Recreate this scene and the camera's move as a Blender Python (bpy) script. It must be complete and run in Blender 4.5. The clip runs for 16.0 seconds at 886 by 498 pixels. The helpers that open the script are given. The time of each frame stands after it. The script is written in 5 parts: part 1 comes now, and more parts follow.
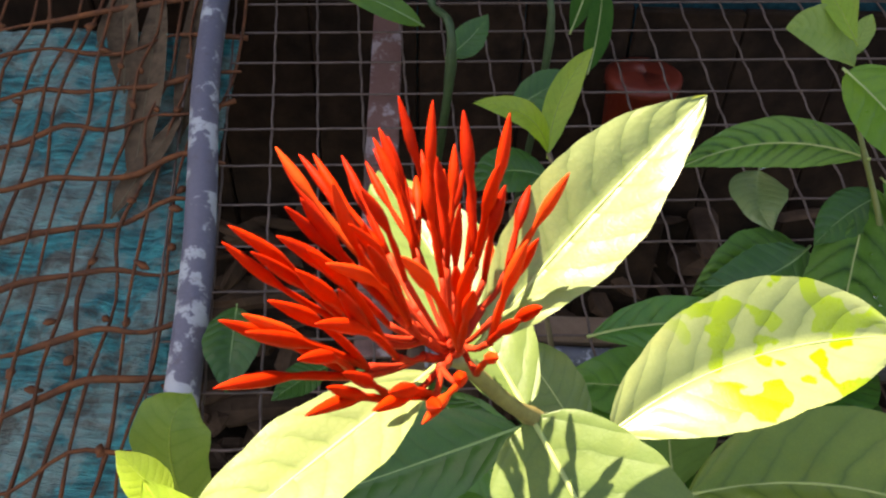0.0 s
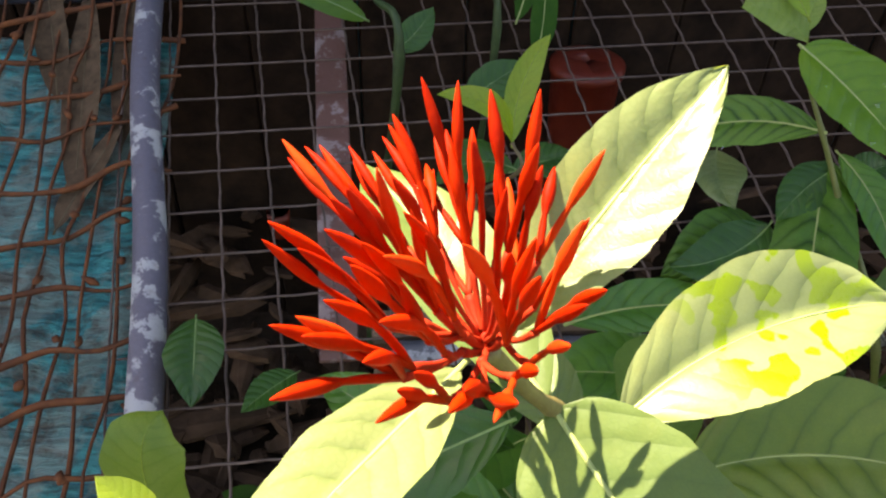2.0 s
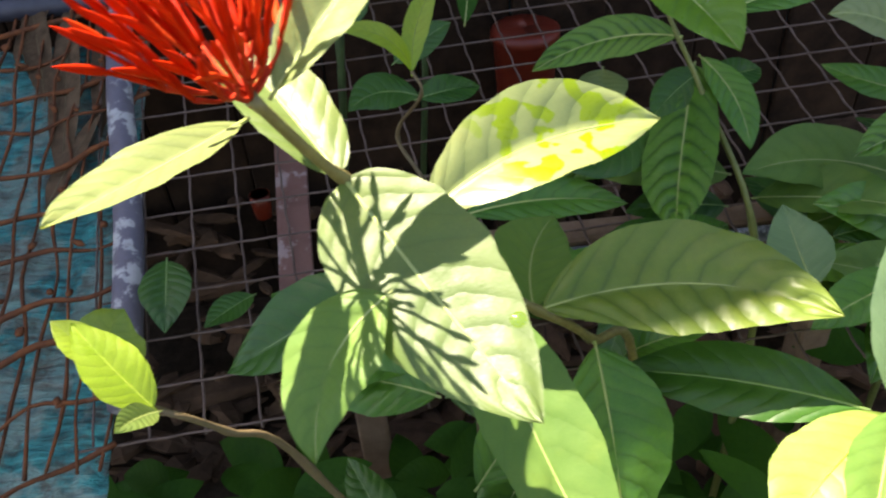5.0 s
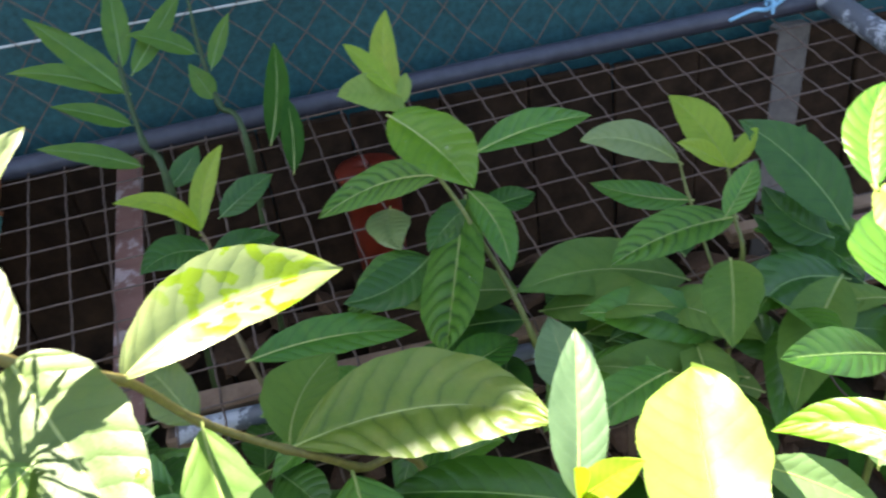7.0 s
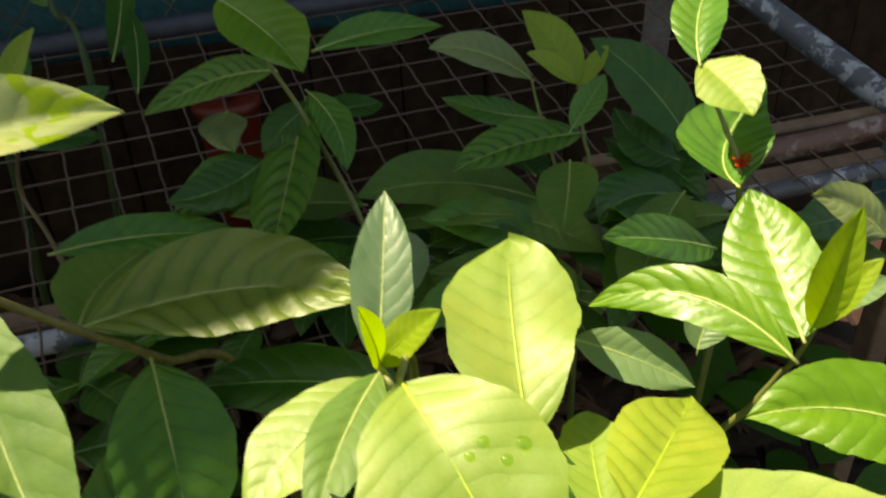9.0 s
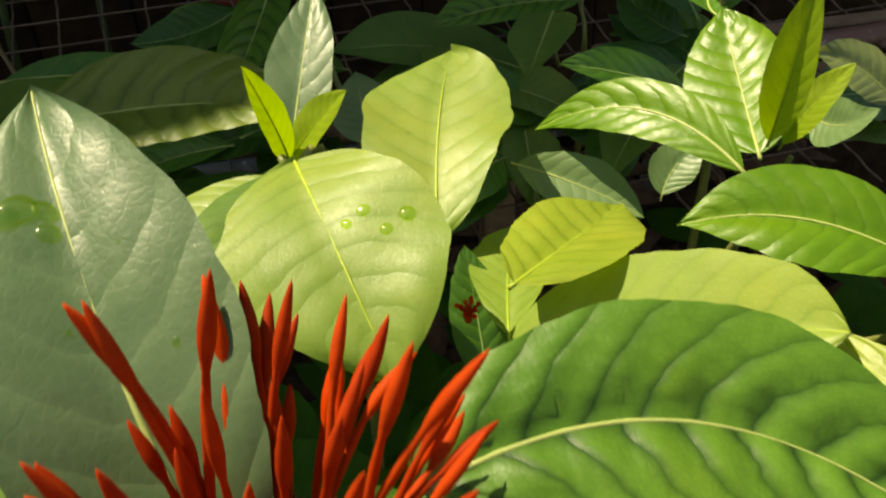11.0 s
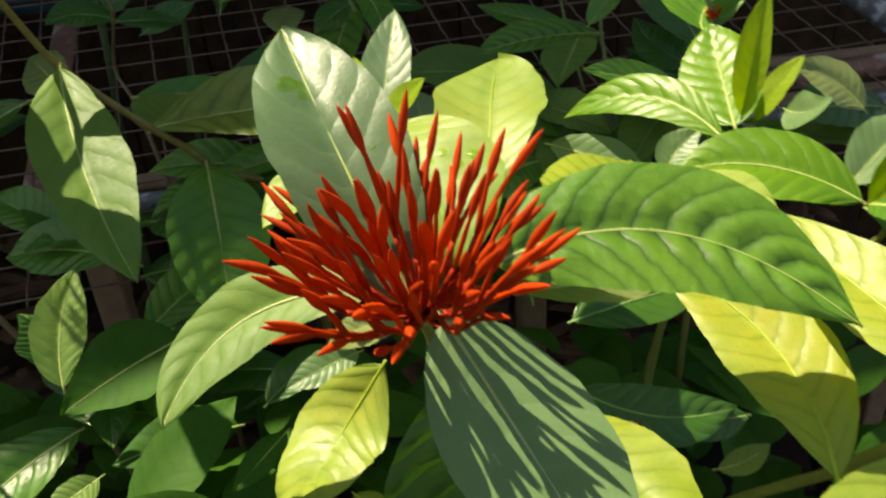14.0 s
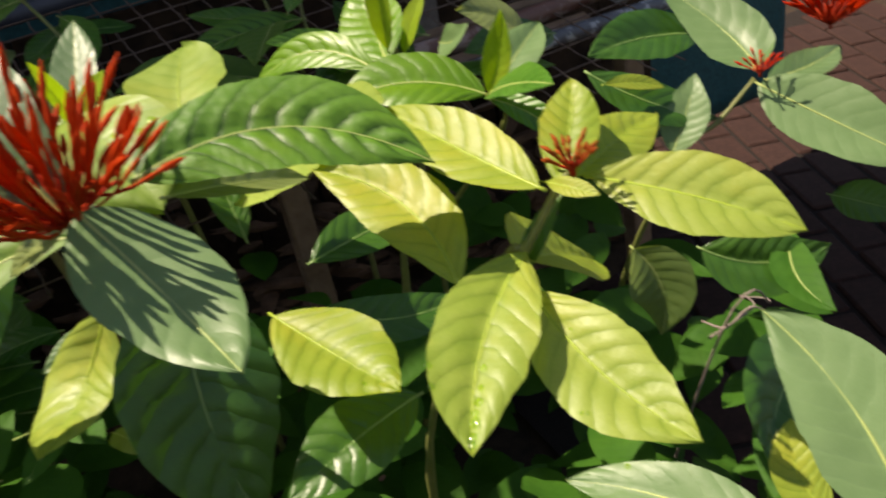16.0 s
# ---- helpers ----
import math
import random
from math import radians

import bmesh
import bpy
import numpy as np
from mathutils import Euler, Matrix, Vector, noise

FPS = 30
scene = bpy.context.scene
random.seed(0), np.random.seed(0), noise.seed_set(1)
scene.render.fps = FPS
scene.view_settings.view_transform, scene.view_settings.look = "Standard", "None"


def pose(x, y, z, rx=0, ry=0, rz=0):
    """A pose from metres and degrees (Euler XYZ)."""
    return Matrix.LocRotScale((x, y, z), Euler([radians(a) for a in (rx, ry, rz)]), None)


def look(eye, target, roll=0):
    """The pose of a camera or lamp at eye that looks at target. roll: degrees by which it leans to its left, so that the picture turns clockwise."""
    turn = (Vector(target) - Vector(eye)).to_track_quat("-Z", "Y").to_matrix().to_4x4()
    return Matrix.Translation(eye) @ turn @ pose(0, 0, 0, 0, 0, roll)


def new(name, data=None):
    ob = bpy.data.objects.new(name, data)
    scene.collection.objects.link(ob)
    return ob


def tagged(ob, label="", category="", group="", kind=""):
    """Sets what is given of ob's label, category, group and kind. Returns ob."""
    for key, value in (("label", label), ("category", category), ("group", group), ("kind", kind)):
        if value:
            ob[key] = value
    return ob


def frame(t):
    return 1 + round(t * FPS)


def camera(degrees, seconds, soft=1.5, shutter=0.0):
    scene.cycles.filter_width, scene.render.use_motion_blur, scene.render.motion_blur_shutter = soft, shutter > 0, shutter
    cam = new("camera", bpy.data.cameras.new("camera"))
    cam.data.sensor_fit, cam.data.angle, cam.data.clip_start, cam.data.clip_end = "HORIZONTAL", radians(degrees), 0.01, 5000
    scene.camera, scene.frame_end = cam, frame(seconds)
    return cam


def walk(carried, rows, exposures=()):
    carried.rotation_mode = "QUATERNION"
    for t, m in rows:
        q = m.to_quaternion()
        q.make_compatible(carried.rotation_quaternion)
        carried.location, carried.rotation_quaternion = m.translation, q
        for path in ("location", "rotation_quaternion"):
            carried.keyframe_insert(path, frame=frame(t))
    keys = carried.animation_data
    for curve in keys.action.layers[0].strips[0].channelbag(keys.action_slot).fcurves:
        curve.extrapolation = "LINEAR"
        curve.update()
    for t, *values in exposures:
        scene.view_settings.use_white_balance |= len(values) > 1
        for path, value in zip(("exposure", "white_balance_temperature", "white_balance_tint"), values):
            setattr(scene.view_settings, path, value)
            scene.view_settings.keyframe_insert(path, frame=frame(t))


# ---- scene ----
cam = camera(56.4, 16.0, soft=2.2, shutter=0.5)
PATH = [
    (0, (0.052, 0.035, 1.403), (0.033, 1.555, 0.104), 1.5),
    (0.5, (0.036, 0.04, 1.394), (0.082, 1.554, 0.087), 2.9),
    (1, (0.023, 0.05, 1.385), (0.138, 1.564, 0.084), 3.1),
    (1.5, (0.027, 0.05, 1.389), (0.159, 1.569, 0.095), 2.7),
    (2, (0.028, 0.043, 1.393), (0.16, 1.558, 0.094), 1.9),
    (2.5, (0.038, 0.031, 1.396), (0.178, 1.551, 0.104), 1.0),
    (3, (0.046, 0.008, 1.399), (0.188, 1.536, 0.116), 0.0),
    (3.2, (0.048, -0.003, 1.395), (0.193, 1.522, 0.11), -0.1),
    (5.3, (0.136, -0.107, 1.383), (0.209, 1.464, 0.146), -5.4),
    (5.5, (0.156, -0.101, 1.394), (0.266, 1.499, 0.199), -5.3),
    (6, (0.211, -0.125, 1.417), (0.382, 1.547, 0.331), -6.2),
    (6.5, (0.242, -0.151, 1.415), (0.389, 1.536, 0.351), -6.4),
    (7, (0.267, -0.161, 1.416), (0.476, 1.537, 0.379), -8.3),
    (7.5, (0.3, -0.163, 1.414), (0.622, 1.46, 0.29), -7.2),
    (8, (0.293, -0.186, 1.384), (0.656, 1.468, 0.321), -2.0),
    (8.5, (0.298, -0.197, 1.36), (0.673, 1.452, 0.292), -4.0),
    (9, (0.314, -0.187, 1.318), (0.752, 1.447, 0.251), -2.9),
    (9.5, (0.352, -0.175, 1.263), (0.746, 1.424, 0.129), -3.9),
    (9.7, (0.359, -0.173, 1.251), (0.734, 1.422, 0.104), -4.0),
    (11.8, (0.381, -0.263, 1.218), (0.623, 1.371, 0.089), -3.7),
    (12, (0.376, -0.271, 1.219), (0.604, 1.377, 0.11), -4.4),
    (12.5, (0.358, -0.293, 1.219), (0.581, 1.377, 0.14), -3.4),
    (13, (0.342, -0.326, 1.217), (0.575, 1.381, 0.202), -2.7),
    (13.5, (0.334, -0.351, 1.226), (0.562, 1.375, 0.241), -2.3),
    (14, (0.331, -0.37, 1.235), (0.58, 1.336, 0.222), -3.9),
    (14.5, (0.334, -0.412, 1.232), (0.725, 1.265, 0.215), -6.5),
    (15, (0.346, -0.454, 1.24), (0.839, 1.223, 0.267), -8.3),
    (15.5, (0.357, -0.484, 1.236), (0.901, 1.164, 0.241), -10.2),
    (16, (0.384, -0.503, 1.214), (1.009, 1.099, 0.194), -11.4),
]

EXPOSURES = [(0, 2.25, 8000, 19), (3.2, 2.25, 8000, 19), (5.3, 2.15, 7300, 17), (6.0, 2.35, 7000, 16), (6.9, 2.62, 7000, 12), (7.5, 2.1, 7200, 10), (8.2, 1.55, 8500, 8), (9.0, 1.1, 9200, 5), (9.7, 0.72, 9800, 3), (11.8, 0.65, 9200, 5), (14, 0.97, 8600, 6), (15, 0.85, 8300, 8), (16, 0.72, 7900, 14)]
walk(cam, [(t, look(eye, target, roll)) for t, eye, target, roll in PATH], EXPOSURES)

# ---- light: low sun from behind the plants, over the shade net ----
SUN_WAY = Vector((-0.369, 0.299, 0.880)).normalized()
world = bpy.data.worlds.new("sky")
scene.world = world
world.use_nodes = True
sky = world.node_tree.nodes.new("ShaderNodeTexSky")
sky.sky_type, sky.sun_disc = "NISHITA", False
sky.sun_elevation, sky.sun_rotation = math.asin(SUN_WAY.z), math.atan2(SUN_WAY.x, SUN_WAY.y)
world.node_tree.links.new(sky.outputs[0], world.node_tree.nodes["Background"].inputs[0])
world.node_tree.nodes["Background"].inputs[1].default_value = 0.10
sun = new("sun", bpy.data.lights.new("sun", "SUN"))
sun.data.energy, sun.data.angle, sun.data.color = 6.0, radians(0.53), (1.0, 0.95, 0.86)
sun.matrix_world = look(SUN_WAY * 5, (0, 0, 0))


# ---- materials ----
class Nodes:
    """A short way to write node trees."""

    def __init__(self, name):
        self.mat = bpy.data.materials.new(name)
        self.mat.use_nodes = True
        self.tree = self.mat.node_tree
        self.bsdf = self.tree.nodes["Principled BSDF"]
        self.out = self.tree.nodes["Material Output"]

    def add(self, kind, operation="", blend="", uv_map="", feature=""):
        n = self.tree.nodes.new("ShaderNode" + kind)
        if operation:
            n.operation = operation
        if blend:
            n.data_type, n.blend_type = "RGBA", blend
        if uv_map:
            n.uv_map = uv_map
        if feature:
            n.feature = feature
        return n

    def link(self, a, b):
        self.tree.links.new(a, b)

    def math(self, op, a, b=None, c=None):
        n = self.add("Math", operation=op)
        for i, v in enumerate((a, b, c)):
            if v is None:
                continue
            if isinstance(v, (int, float)):
                n.inputs[i].default_value = v
            else:
                self.link(v, n.inputs[i])
        return n.outputs[0]

    def noise(self, scale, detail=4.0, rough=0.6, vector=None):
        n = self.add("TexNoise")
        n.inputs["Scale"].default_value, n.inputs["Detail"].default_value, n.inputs["Roughness"].default_value = scale, detail, rough
        if vector is not None:
            self.link(vector, n.inputs["Vector"])
        return n.outputs["Fac"]

    def ramp(self, fac, *stops):
        n = self.add("ValToRGB")
        while len(n.color_ramp.elements) < len(stops):
            n.color_ramp.elements.new(0.5)
        for e, (p, c) in zip(n.color_ramp.elements, stops):
            e.position, e.color = p, (*c, 1) if len(c) == 3 else c
        self.link(fac, n.inputs[0])
        return n.outputs[0]

    def mix(self, fac, a, b, blend="MIX"):
        n = self.add("Mix", blend=blend)
        for i, v in ((0, fac), (6, a), (7, b)):
            if isinstance(v, (int, float)):
                n.inputs[i].default_value = v
            elif isinstance(v, tuple):
                n.inputs[i].default_value = (*v, 1)
            else:
                self.link(v, n.inputs[i])
        return n.outputs[2]

    def bump(self, height, strength, distance):
        n = self.add("Bump")
        n.inputs["Strength"].default_value, n.inputs["Distance"].default_value = strength, distance
        self.link(height, n.inputs["Height"])
        self.link(n.outputs[0], self.bsdf.inputs["Normal"])
        return n.outputs[0]

    def place(self):
        return self.add("TexCoord").outputs["Object"]


def leaf_material(name, dark, light, rough, through_light, veins=9.0, relief=1.0, blotch=False, coat=0.0, vein=None, vein_mix=0.3, aged=0.25, sunk=5.0, shine=0.46):
    """Waxy leaf: paired side veins, fine net, mottling, light that shines through."""
    m = Nodes(name)
    uv = m.add("UVMap", uv_map="leaf").outputs[0]
    sep = m.add("SeparateXYZ")
    m.link(uv, sep.inputs[0])
    u, v = sep.outputs[0], sep.outputs[1]
    here = m.place()
    rnd = m.add("ObjectInfo").outputs["Random"]
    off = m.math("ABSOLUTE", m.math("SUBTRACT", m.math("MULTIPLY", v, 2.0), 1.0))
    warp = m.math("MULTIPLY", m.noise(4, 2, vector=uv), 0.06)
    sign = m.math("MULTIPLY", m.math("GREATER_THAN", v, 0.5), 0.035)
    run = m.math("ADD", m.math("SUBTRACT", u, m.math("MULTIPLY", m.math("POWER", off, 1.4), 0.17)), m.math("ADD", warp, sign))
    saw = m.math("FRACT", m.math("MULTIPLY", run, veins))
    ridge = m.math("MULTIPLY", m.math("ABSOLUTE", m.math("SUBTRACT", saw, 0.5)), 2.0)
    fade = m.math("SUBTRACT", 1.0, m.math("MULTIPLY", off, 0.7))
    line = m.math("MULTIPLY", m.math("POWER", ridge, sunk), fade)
    broad, mott, fine = m.noise(16, 2, 0.5, here), m.noise(60, 5, 0.65, here), m.noise(260, 4, 0.65, here)
    grain = m.noise(900, 3, 0.6, here)
    net = m.add("TexVoronoi", feature="DISTANCE_TO_EDGE")
    net.inputs["Scale"].default_value = 420
    m.link(here, net.inputs["Vector"])
    mesh_line = m.ramp(net.outputs["Distance"], (0.02, (1, 1, 1)), (0.16, (0, 0, 0)))
    tone = m.math("MULTIPLY_ADD", mott, 0.7, m.math("MULTIPLY_ADD", rnd, 0.35, m.math("MULTIPLY_ADD", broad, 0.9, -0.6)))
    base = m.mix(m.ramp(tone, (0.0, (0, 0, 0)), (1.0, (1, 1, 1))), dark, light)
    old = m.ramp(m.noise(22, 4, 0.6, here), (0.50, (0, 0, 0)), (0.72, (1, 1, 1)))
    base = m.mix(m.math("MULTIPLY", old, aged), base, (min(1, light[0] * 1.35), light[1] * 1.02, light[2] * 0.55))
    # Vein colour; quilted leaves use it wide and dark as groove shade too.
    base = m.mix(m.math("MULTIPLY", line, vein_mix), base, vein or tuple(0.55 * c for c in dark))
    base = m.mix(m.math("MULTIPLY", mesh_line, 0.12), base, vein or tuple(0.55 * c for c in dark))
    spots = m.ramp(m.noise(200, 2, 0.5, here), (0.69, (0, 0, 0)), (0.76, (1, 1, 1)))
    base = m.mix(m.math("MULTIPLY", spots, 0.16), base, (0.10, 0.09, 0.025))
    gloss = m.math("MULTIPLY_ADD", fine, 0.22, m.math("MULTIPLY_ADD", mott, 0.22, rough - 0.22))
    if blotch:
        patch = m.math("MULTIPLY_ADD", m.noise(130, 3, 0.6, here), 0.16, m.noise(75, 1.5, 0.4, here))
        wet = m.math("MULTIPLY", m.ramp(patch, (0.605, (0, 0, 0)), (0.625, (1, 1, 1))),
                     m.ramp(u, (0.26, (0, 0, 0)), (0.40, (1, 1, 1)), (0.88, (1, 1, 1)), (0.96, (0, 0, 0))))
        base = m.mix(wet, base, (0.19, 0.29, 0.004))
        gloss = m.math("SUBTRACT", gloss, m.math("MULTIPLY", wet, 0.12))
    m.link(base, m.bsdf.inputs["Base Color"])
    m.link(gloss, m.bsdf.inputs["Roughness"])
    m.bsdf.inputs["Specular IOR Level"].default_value = shine
    m.bsdf.inputs["Coat Weight"].default_value, m.bsdf.inputs["Coat Roughness"].default_value = coat, 0.25
    swell = m.math("MULTIPLY", m.math("SUBTRACT", 1.0, m.math("POWER", ridge, 2.0)), relief)
    rough_up = m.math("MULTIPLY_ADD", grain, 0.10, m.math("MULTIPLY_ADD", fine, 0.22, m.math("MULTIPLY", mott, 1.0)))
    height = m.math("ADD", swell, m.math("SUBTRACT", rough_up, m.math("MULTIPLY", mesh_line, 0.07)))
    normal = m.bump(height, 0.5, 0.0006)
    tr = m.add("BsdfTranslucent")
    m.link(m.mix(1.0, base, (1.55, 1.50, 0.55), "MULTIPLY"), tr.inputs["Color"])
    m.link(normal, tr.inputs["Normal"])
    both = m.add("MixShader")
    both.inputs[0].default_value = through_light
    m.link(m.bsdf.outputs[0], both.inputs[1])
    m.link(tr.outputs[0], both.inputs[2])
    m.link(both.outputs[0], m.out.inputs[0])
    return m.mat


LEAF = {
    # Paler copy of the green leaf: sun brightness is put into the colour.
    "lit": leaf_material("sunlit_leaf", (0.155, 0.210, 0.070), (0.265, 0.320, 0.120), 0.42, 0.36, relief=1.0, vein=(0.10, 0.16, 0.03), vein_mix=0.45, coat=0.25),
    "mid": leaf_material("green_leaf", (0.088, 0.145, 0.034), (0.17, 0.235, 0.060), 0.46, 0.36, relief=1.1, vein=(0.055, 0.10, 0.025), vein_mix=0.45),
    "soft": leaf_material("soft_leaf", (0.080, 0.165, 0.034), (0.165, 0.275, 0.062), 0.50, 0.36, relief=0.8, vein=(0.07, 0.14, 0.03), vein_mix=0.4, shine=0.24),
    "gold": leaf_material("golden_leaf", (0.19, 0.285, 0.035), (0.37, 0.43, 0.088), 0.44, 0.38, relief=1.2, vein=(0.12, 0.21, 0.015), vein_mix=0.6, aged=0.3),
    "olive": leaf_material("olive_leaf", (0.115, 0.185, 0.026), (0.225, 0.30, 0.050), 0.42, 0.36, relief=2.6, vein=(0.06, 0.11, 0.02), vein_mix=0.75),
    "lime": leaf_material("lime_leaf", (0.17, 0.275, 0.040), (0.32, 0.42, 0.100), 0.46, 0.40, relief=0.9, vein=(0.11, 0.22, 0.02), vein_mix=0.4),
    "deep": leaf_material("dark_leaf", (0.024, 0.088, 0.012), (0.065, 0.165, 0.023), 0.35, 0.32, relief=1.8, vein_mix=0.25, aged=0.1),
    # Darker, duller copy of the dark leaf: shade is put into its colour.
    "under": leaf_material("shaded_leaf", (0.018, 0.075, 0.008), (0.05, 0.14, 0.014), 0.62, 0.28, relief=0.5, vein_mix=0.2, aged=0.1, shine=0.14),
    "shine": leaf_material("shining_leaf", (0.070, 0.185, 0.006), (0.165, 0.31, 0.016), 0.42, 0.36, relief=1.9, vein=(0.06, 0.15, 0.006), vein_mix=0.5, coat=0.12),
    # Vein colour near black here, painting the shade of the grooves too.
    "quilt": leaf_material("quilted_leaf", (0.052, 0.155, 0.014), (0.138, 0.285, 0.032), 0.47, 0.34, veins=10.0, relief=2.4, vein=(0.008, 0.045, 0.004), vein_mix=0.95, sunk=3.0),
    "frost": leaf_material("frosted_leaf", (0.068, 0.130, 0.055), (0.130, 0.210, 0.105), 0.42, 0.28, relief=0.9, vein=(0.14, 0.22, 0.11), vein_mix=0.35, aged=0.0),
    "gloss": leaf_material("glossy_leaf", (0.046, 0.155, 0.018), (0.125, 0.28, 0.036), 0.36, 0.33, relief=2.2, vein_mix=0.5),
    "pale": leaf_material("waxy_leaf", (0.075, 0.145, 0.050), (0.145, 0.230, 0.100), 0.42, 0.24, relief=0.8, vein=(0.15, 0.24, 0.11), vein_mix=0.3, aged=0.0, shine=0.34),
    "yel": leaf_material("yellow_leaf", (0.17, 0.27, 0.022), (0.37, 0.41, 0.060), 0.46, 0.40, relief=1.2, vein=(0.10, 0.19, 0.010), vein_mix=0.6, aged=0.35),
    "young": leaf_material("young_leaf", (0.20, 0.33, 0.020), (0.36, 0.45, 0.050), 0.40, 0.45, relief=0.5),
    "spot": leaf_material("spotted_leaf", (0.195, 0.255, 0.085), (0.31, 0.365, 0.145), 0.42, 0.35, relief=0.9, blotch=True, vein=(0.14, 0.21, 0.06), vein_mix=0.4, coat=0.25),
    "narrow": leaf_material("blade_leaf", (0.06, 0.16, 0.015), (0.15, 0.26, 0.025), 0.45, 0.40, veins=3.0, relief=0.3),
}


def plain(name, dark, light, rough, scale=60.0, relief=0.3, depth=0.001, metal=0.0, spread=0.5, through_light=0.0):
    m = Nodes(name)
    here = m.place()
    a, b = m.noise(scale, 5, 0.65, here), m.noise(scale * 9, 3, 0.6, here)
    base = m.mix(m.ramp(a, (0.5 - spread / 2, (0, 0, 0)), (0.5 + spread / 2, (1, 1, 1))), dark, light)
    base = m.mix(m.math("MULTIPLY", m.add("ObjectInfo").outputs["Random"], 0.3), base, tuple(0.6 * c for c in dark))
    m.link(base, m.bsdf.inputs["Base Color"])
    m.link(m.math("MULTIPLY_ADD", b, 0.25, rough - 0.12), m.bsdf.inputs["Roughness"])
    m.bsdf.inputs["Metallic"].default_value = metal
    m.bsdf.inputs["Specular IOR Level"].default_value = 0.12 if rough > 0.7 else 0.45
    normal = m.bump(m.math("ADD", a, m.math("MULTIPLY", b, 0.4)), relief, depth)
    if through_light:
        tr = m.add("BsdfTranslucent")
        m.link(base, tr.inputs["Color"])
        m.link(normal, tr.inputs["Normal"])
        both = m.add("MixShader")
        both.inputs[0].default_value = through_light
        m.link(m.bsdf.outputs[0], both.inputs[1])
        m.link(tr.outputs[0], both.inputs[2])
        m.link(both.outputs[0], m.out.inputs[0])
    return m.mat


def bud_material(name, deep, bright, glow):
    m = Nodes(name)
    here = m.place()
    rnd = m.add("ObjectInfo").outputs["Random"]
    base = m.mix(m.math("MULTIPLY_ADD", m.noise(260, 3, 0.6, here), 0.7, m.math("MULTIPLY_ADD", rnd, 0.5, -0.2)), deep, bright)
    m.link(base, m.bsdf.inputs["Base Color"])
    m.bsdf.inputs["Roughness"].default_value = 0.55
    m.bsdf.inputs["Specular IOR Level"].default_value = 0.08
    normal = m.bump(m.noise(1400, 3, 0.6, here), 0.25, 0.0005)
    tr = m.add("BsdfTranslucent")
    m.link(base, tr.inputs["Color"])
    m.link(normal, tr.inputs["Normal"])
    both = m.add("MixShader")
    both.inputs[0].default_value = glow
    m.link(m.bsdf.outputs[0], both.inputs[1])
    m.link(tr.outputs[0], both.inputs[2])
    m.link(both.outputs[0], m.out.inputs[0])
    return m.mat


def peeling_paint(name, paint, under, rust):
    """Painted pipe with flaked patches."""
    m = Nodes(name)
    here = m.place()
    flakes = m.ramp(m.noise(26, 6, 0.7, here), (0.52, (0, 0, 0)), (0.56, (1, 1, 1)))
    stain = m.ramp(m.noise(60, 5, 0.7, here), (0.55, (0, 0, 0)), (0.75, (1, 1, 1)))
    base = m.mix(flakes, m.mix(m.noise(300, 3, 0.6, here), paint, tuple(0.7 * c for c in paint)), under)
    base = m.mix(m.math("MULTIPLY", stain, 0.5), base, rust)
    m.link(base, m.bsdf.inputs["Base Color"])
    m.link(m.math("MULTIPLY_ADD", flakes, 0.3, 0.45), m.bsdf.inputs["Roughness"])
    m.bump(m.math("ADD", m.math("MULTIPLY", flakes, -0.6), m.noise(400, 3, 0.6, here)), 0.5, 0.001)
    return m.mat


RED = bud_material("red_bud", (0.32, 0.010, 0.002), (0.68, 0.040, 0.004), 0.30)
DEEP_RED = bud_material("deep_red_bud", (0.34, 0.028, 0.007), (0.68, 0.080, 0.014), 0.34)
BROWN_BUD = bud_material("brown_bud", (0.20, 0.035, 0.008), (0.42, 0.09, 0.015), 0.2)
ORANGE = bud_material("orange_bud", (0.50, 0.035, 0.006), (0.72, 0.085, 0.012), 0.30)
STALK_RED = bud_material("red_stalk", (0.30, 0.018, 0.008), (0.45, 0.05, 0.015), 0.15)
STEM = plain("green_stem", (0.10, 0.13, 0.03), (0.20, 0.20, 0.06), 0.5, 120)
BROWN_STEM = plain("brown_green_stem", (0.11, 0.085, 0.030), (0.22, 0.19, 0.06), 0.5, 120)
TWIG = plain("grey_twig", (0.16, 0.12, 0.11), (0.34, 0.27, 0.25), 0.8, 150, 0.5)
BARK = plain("brown_stem", (0.09, 0.065, 0.03), (0.17, 0.12, 0.055), 0.7, 90, 0.5)
RIB = plain("midrib_green", (0.27, 0.34, 0.10), (0.38, 0.43, 0.14), 0.45, 200)
RIB_YELLOW = plain("midrib_yellow", (0.20, 0.30, 0.02), (0.33, 0.40, 0.04), 0.45, 200)
RIB_DARK = plain("midrib_dark", (0.14, 0.24, 0.07), (0.22, 0.33, 0.10), 0.45, 200)
WIRE = plain("rust_stained_wire", (0.065, 0.036, 0.026), (0.19, 0.13, 0.10), 0.6, 70, 0.5, metal=0.15)
RUST = plain("rusty_wire", (0.055, 0.028, 0.020), (0.26, 0.085, 0.030), 0.85, 45, 0.7)
PIPE = peeling_paint("mauve_pipe", (0.15, 0.135, 0.165), (0.40, 0.39, 0.38), (0.10, 0.06, 0.05))
RAIL = plain("mauve_rail", (0.022, 0.024, 0.036), (0.055, 0.055, 0.075), 0.5, 40)
PIPE_GREY = peeling_paint("grey_pipe", (0.11, 0.115, 0.135), (0.36, 0.37, 0.40), (0.10, 0.07, 0.05))
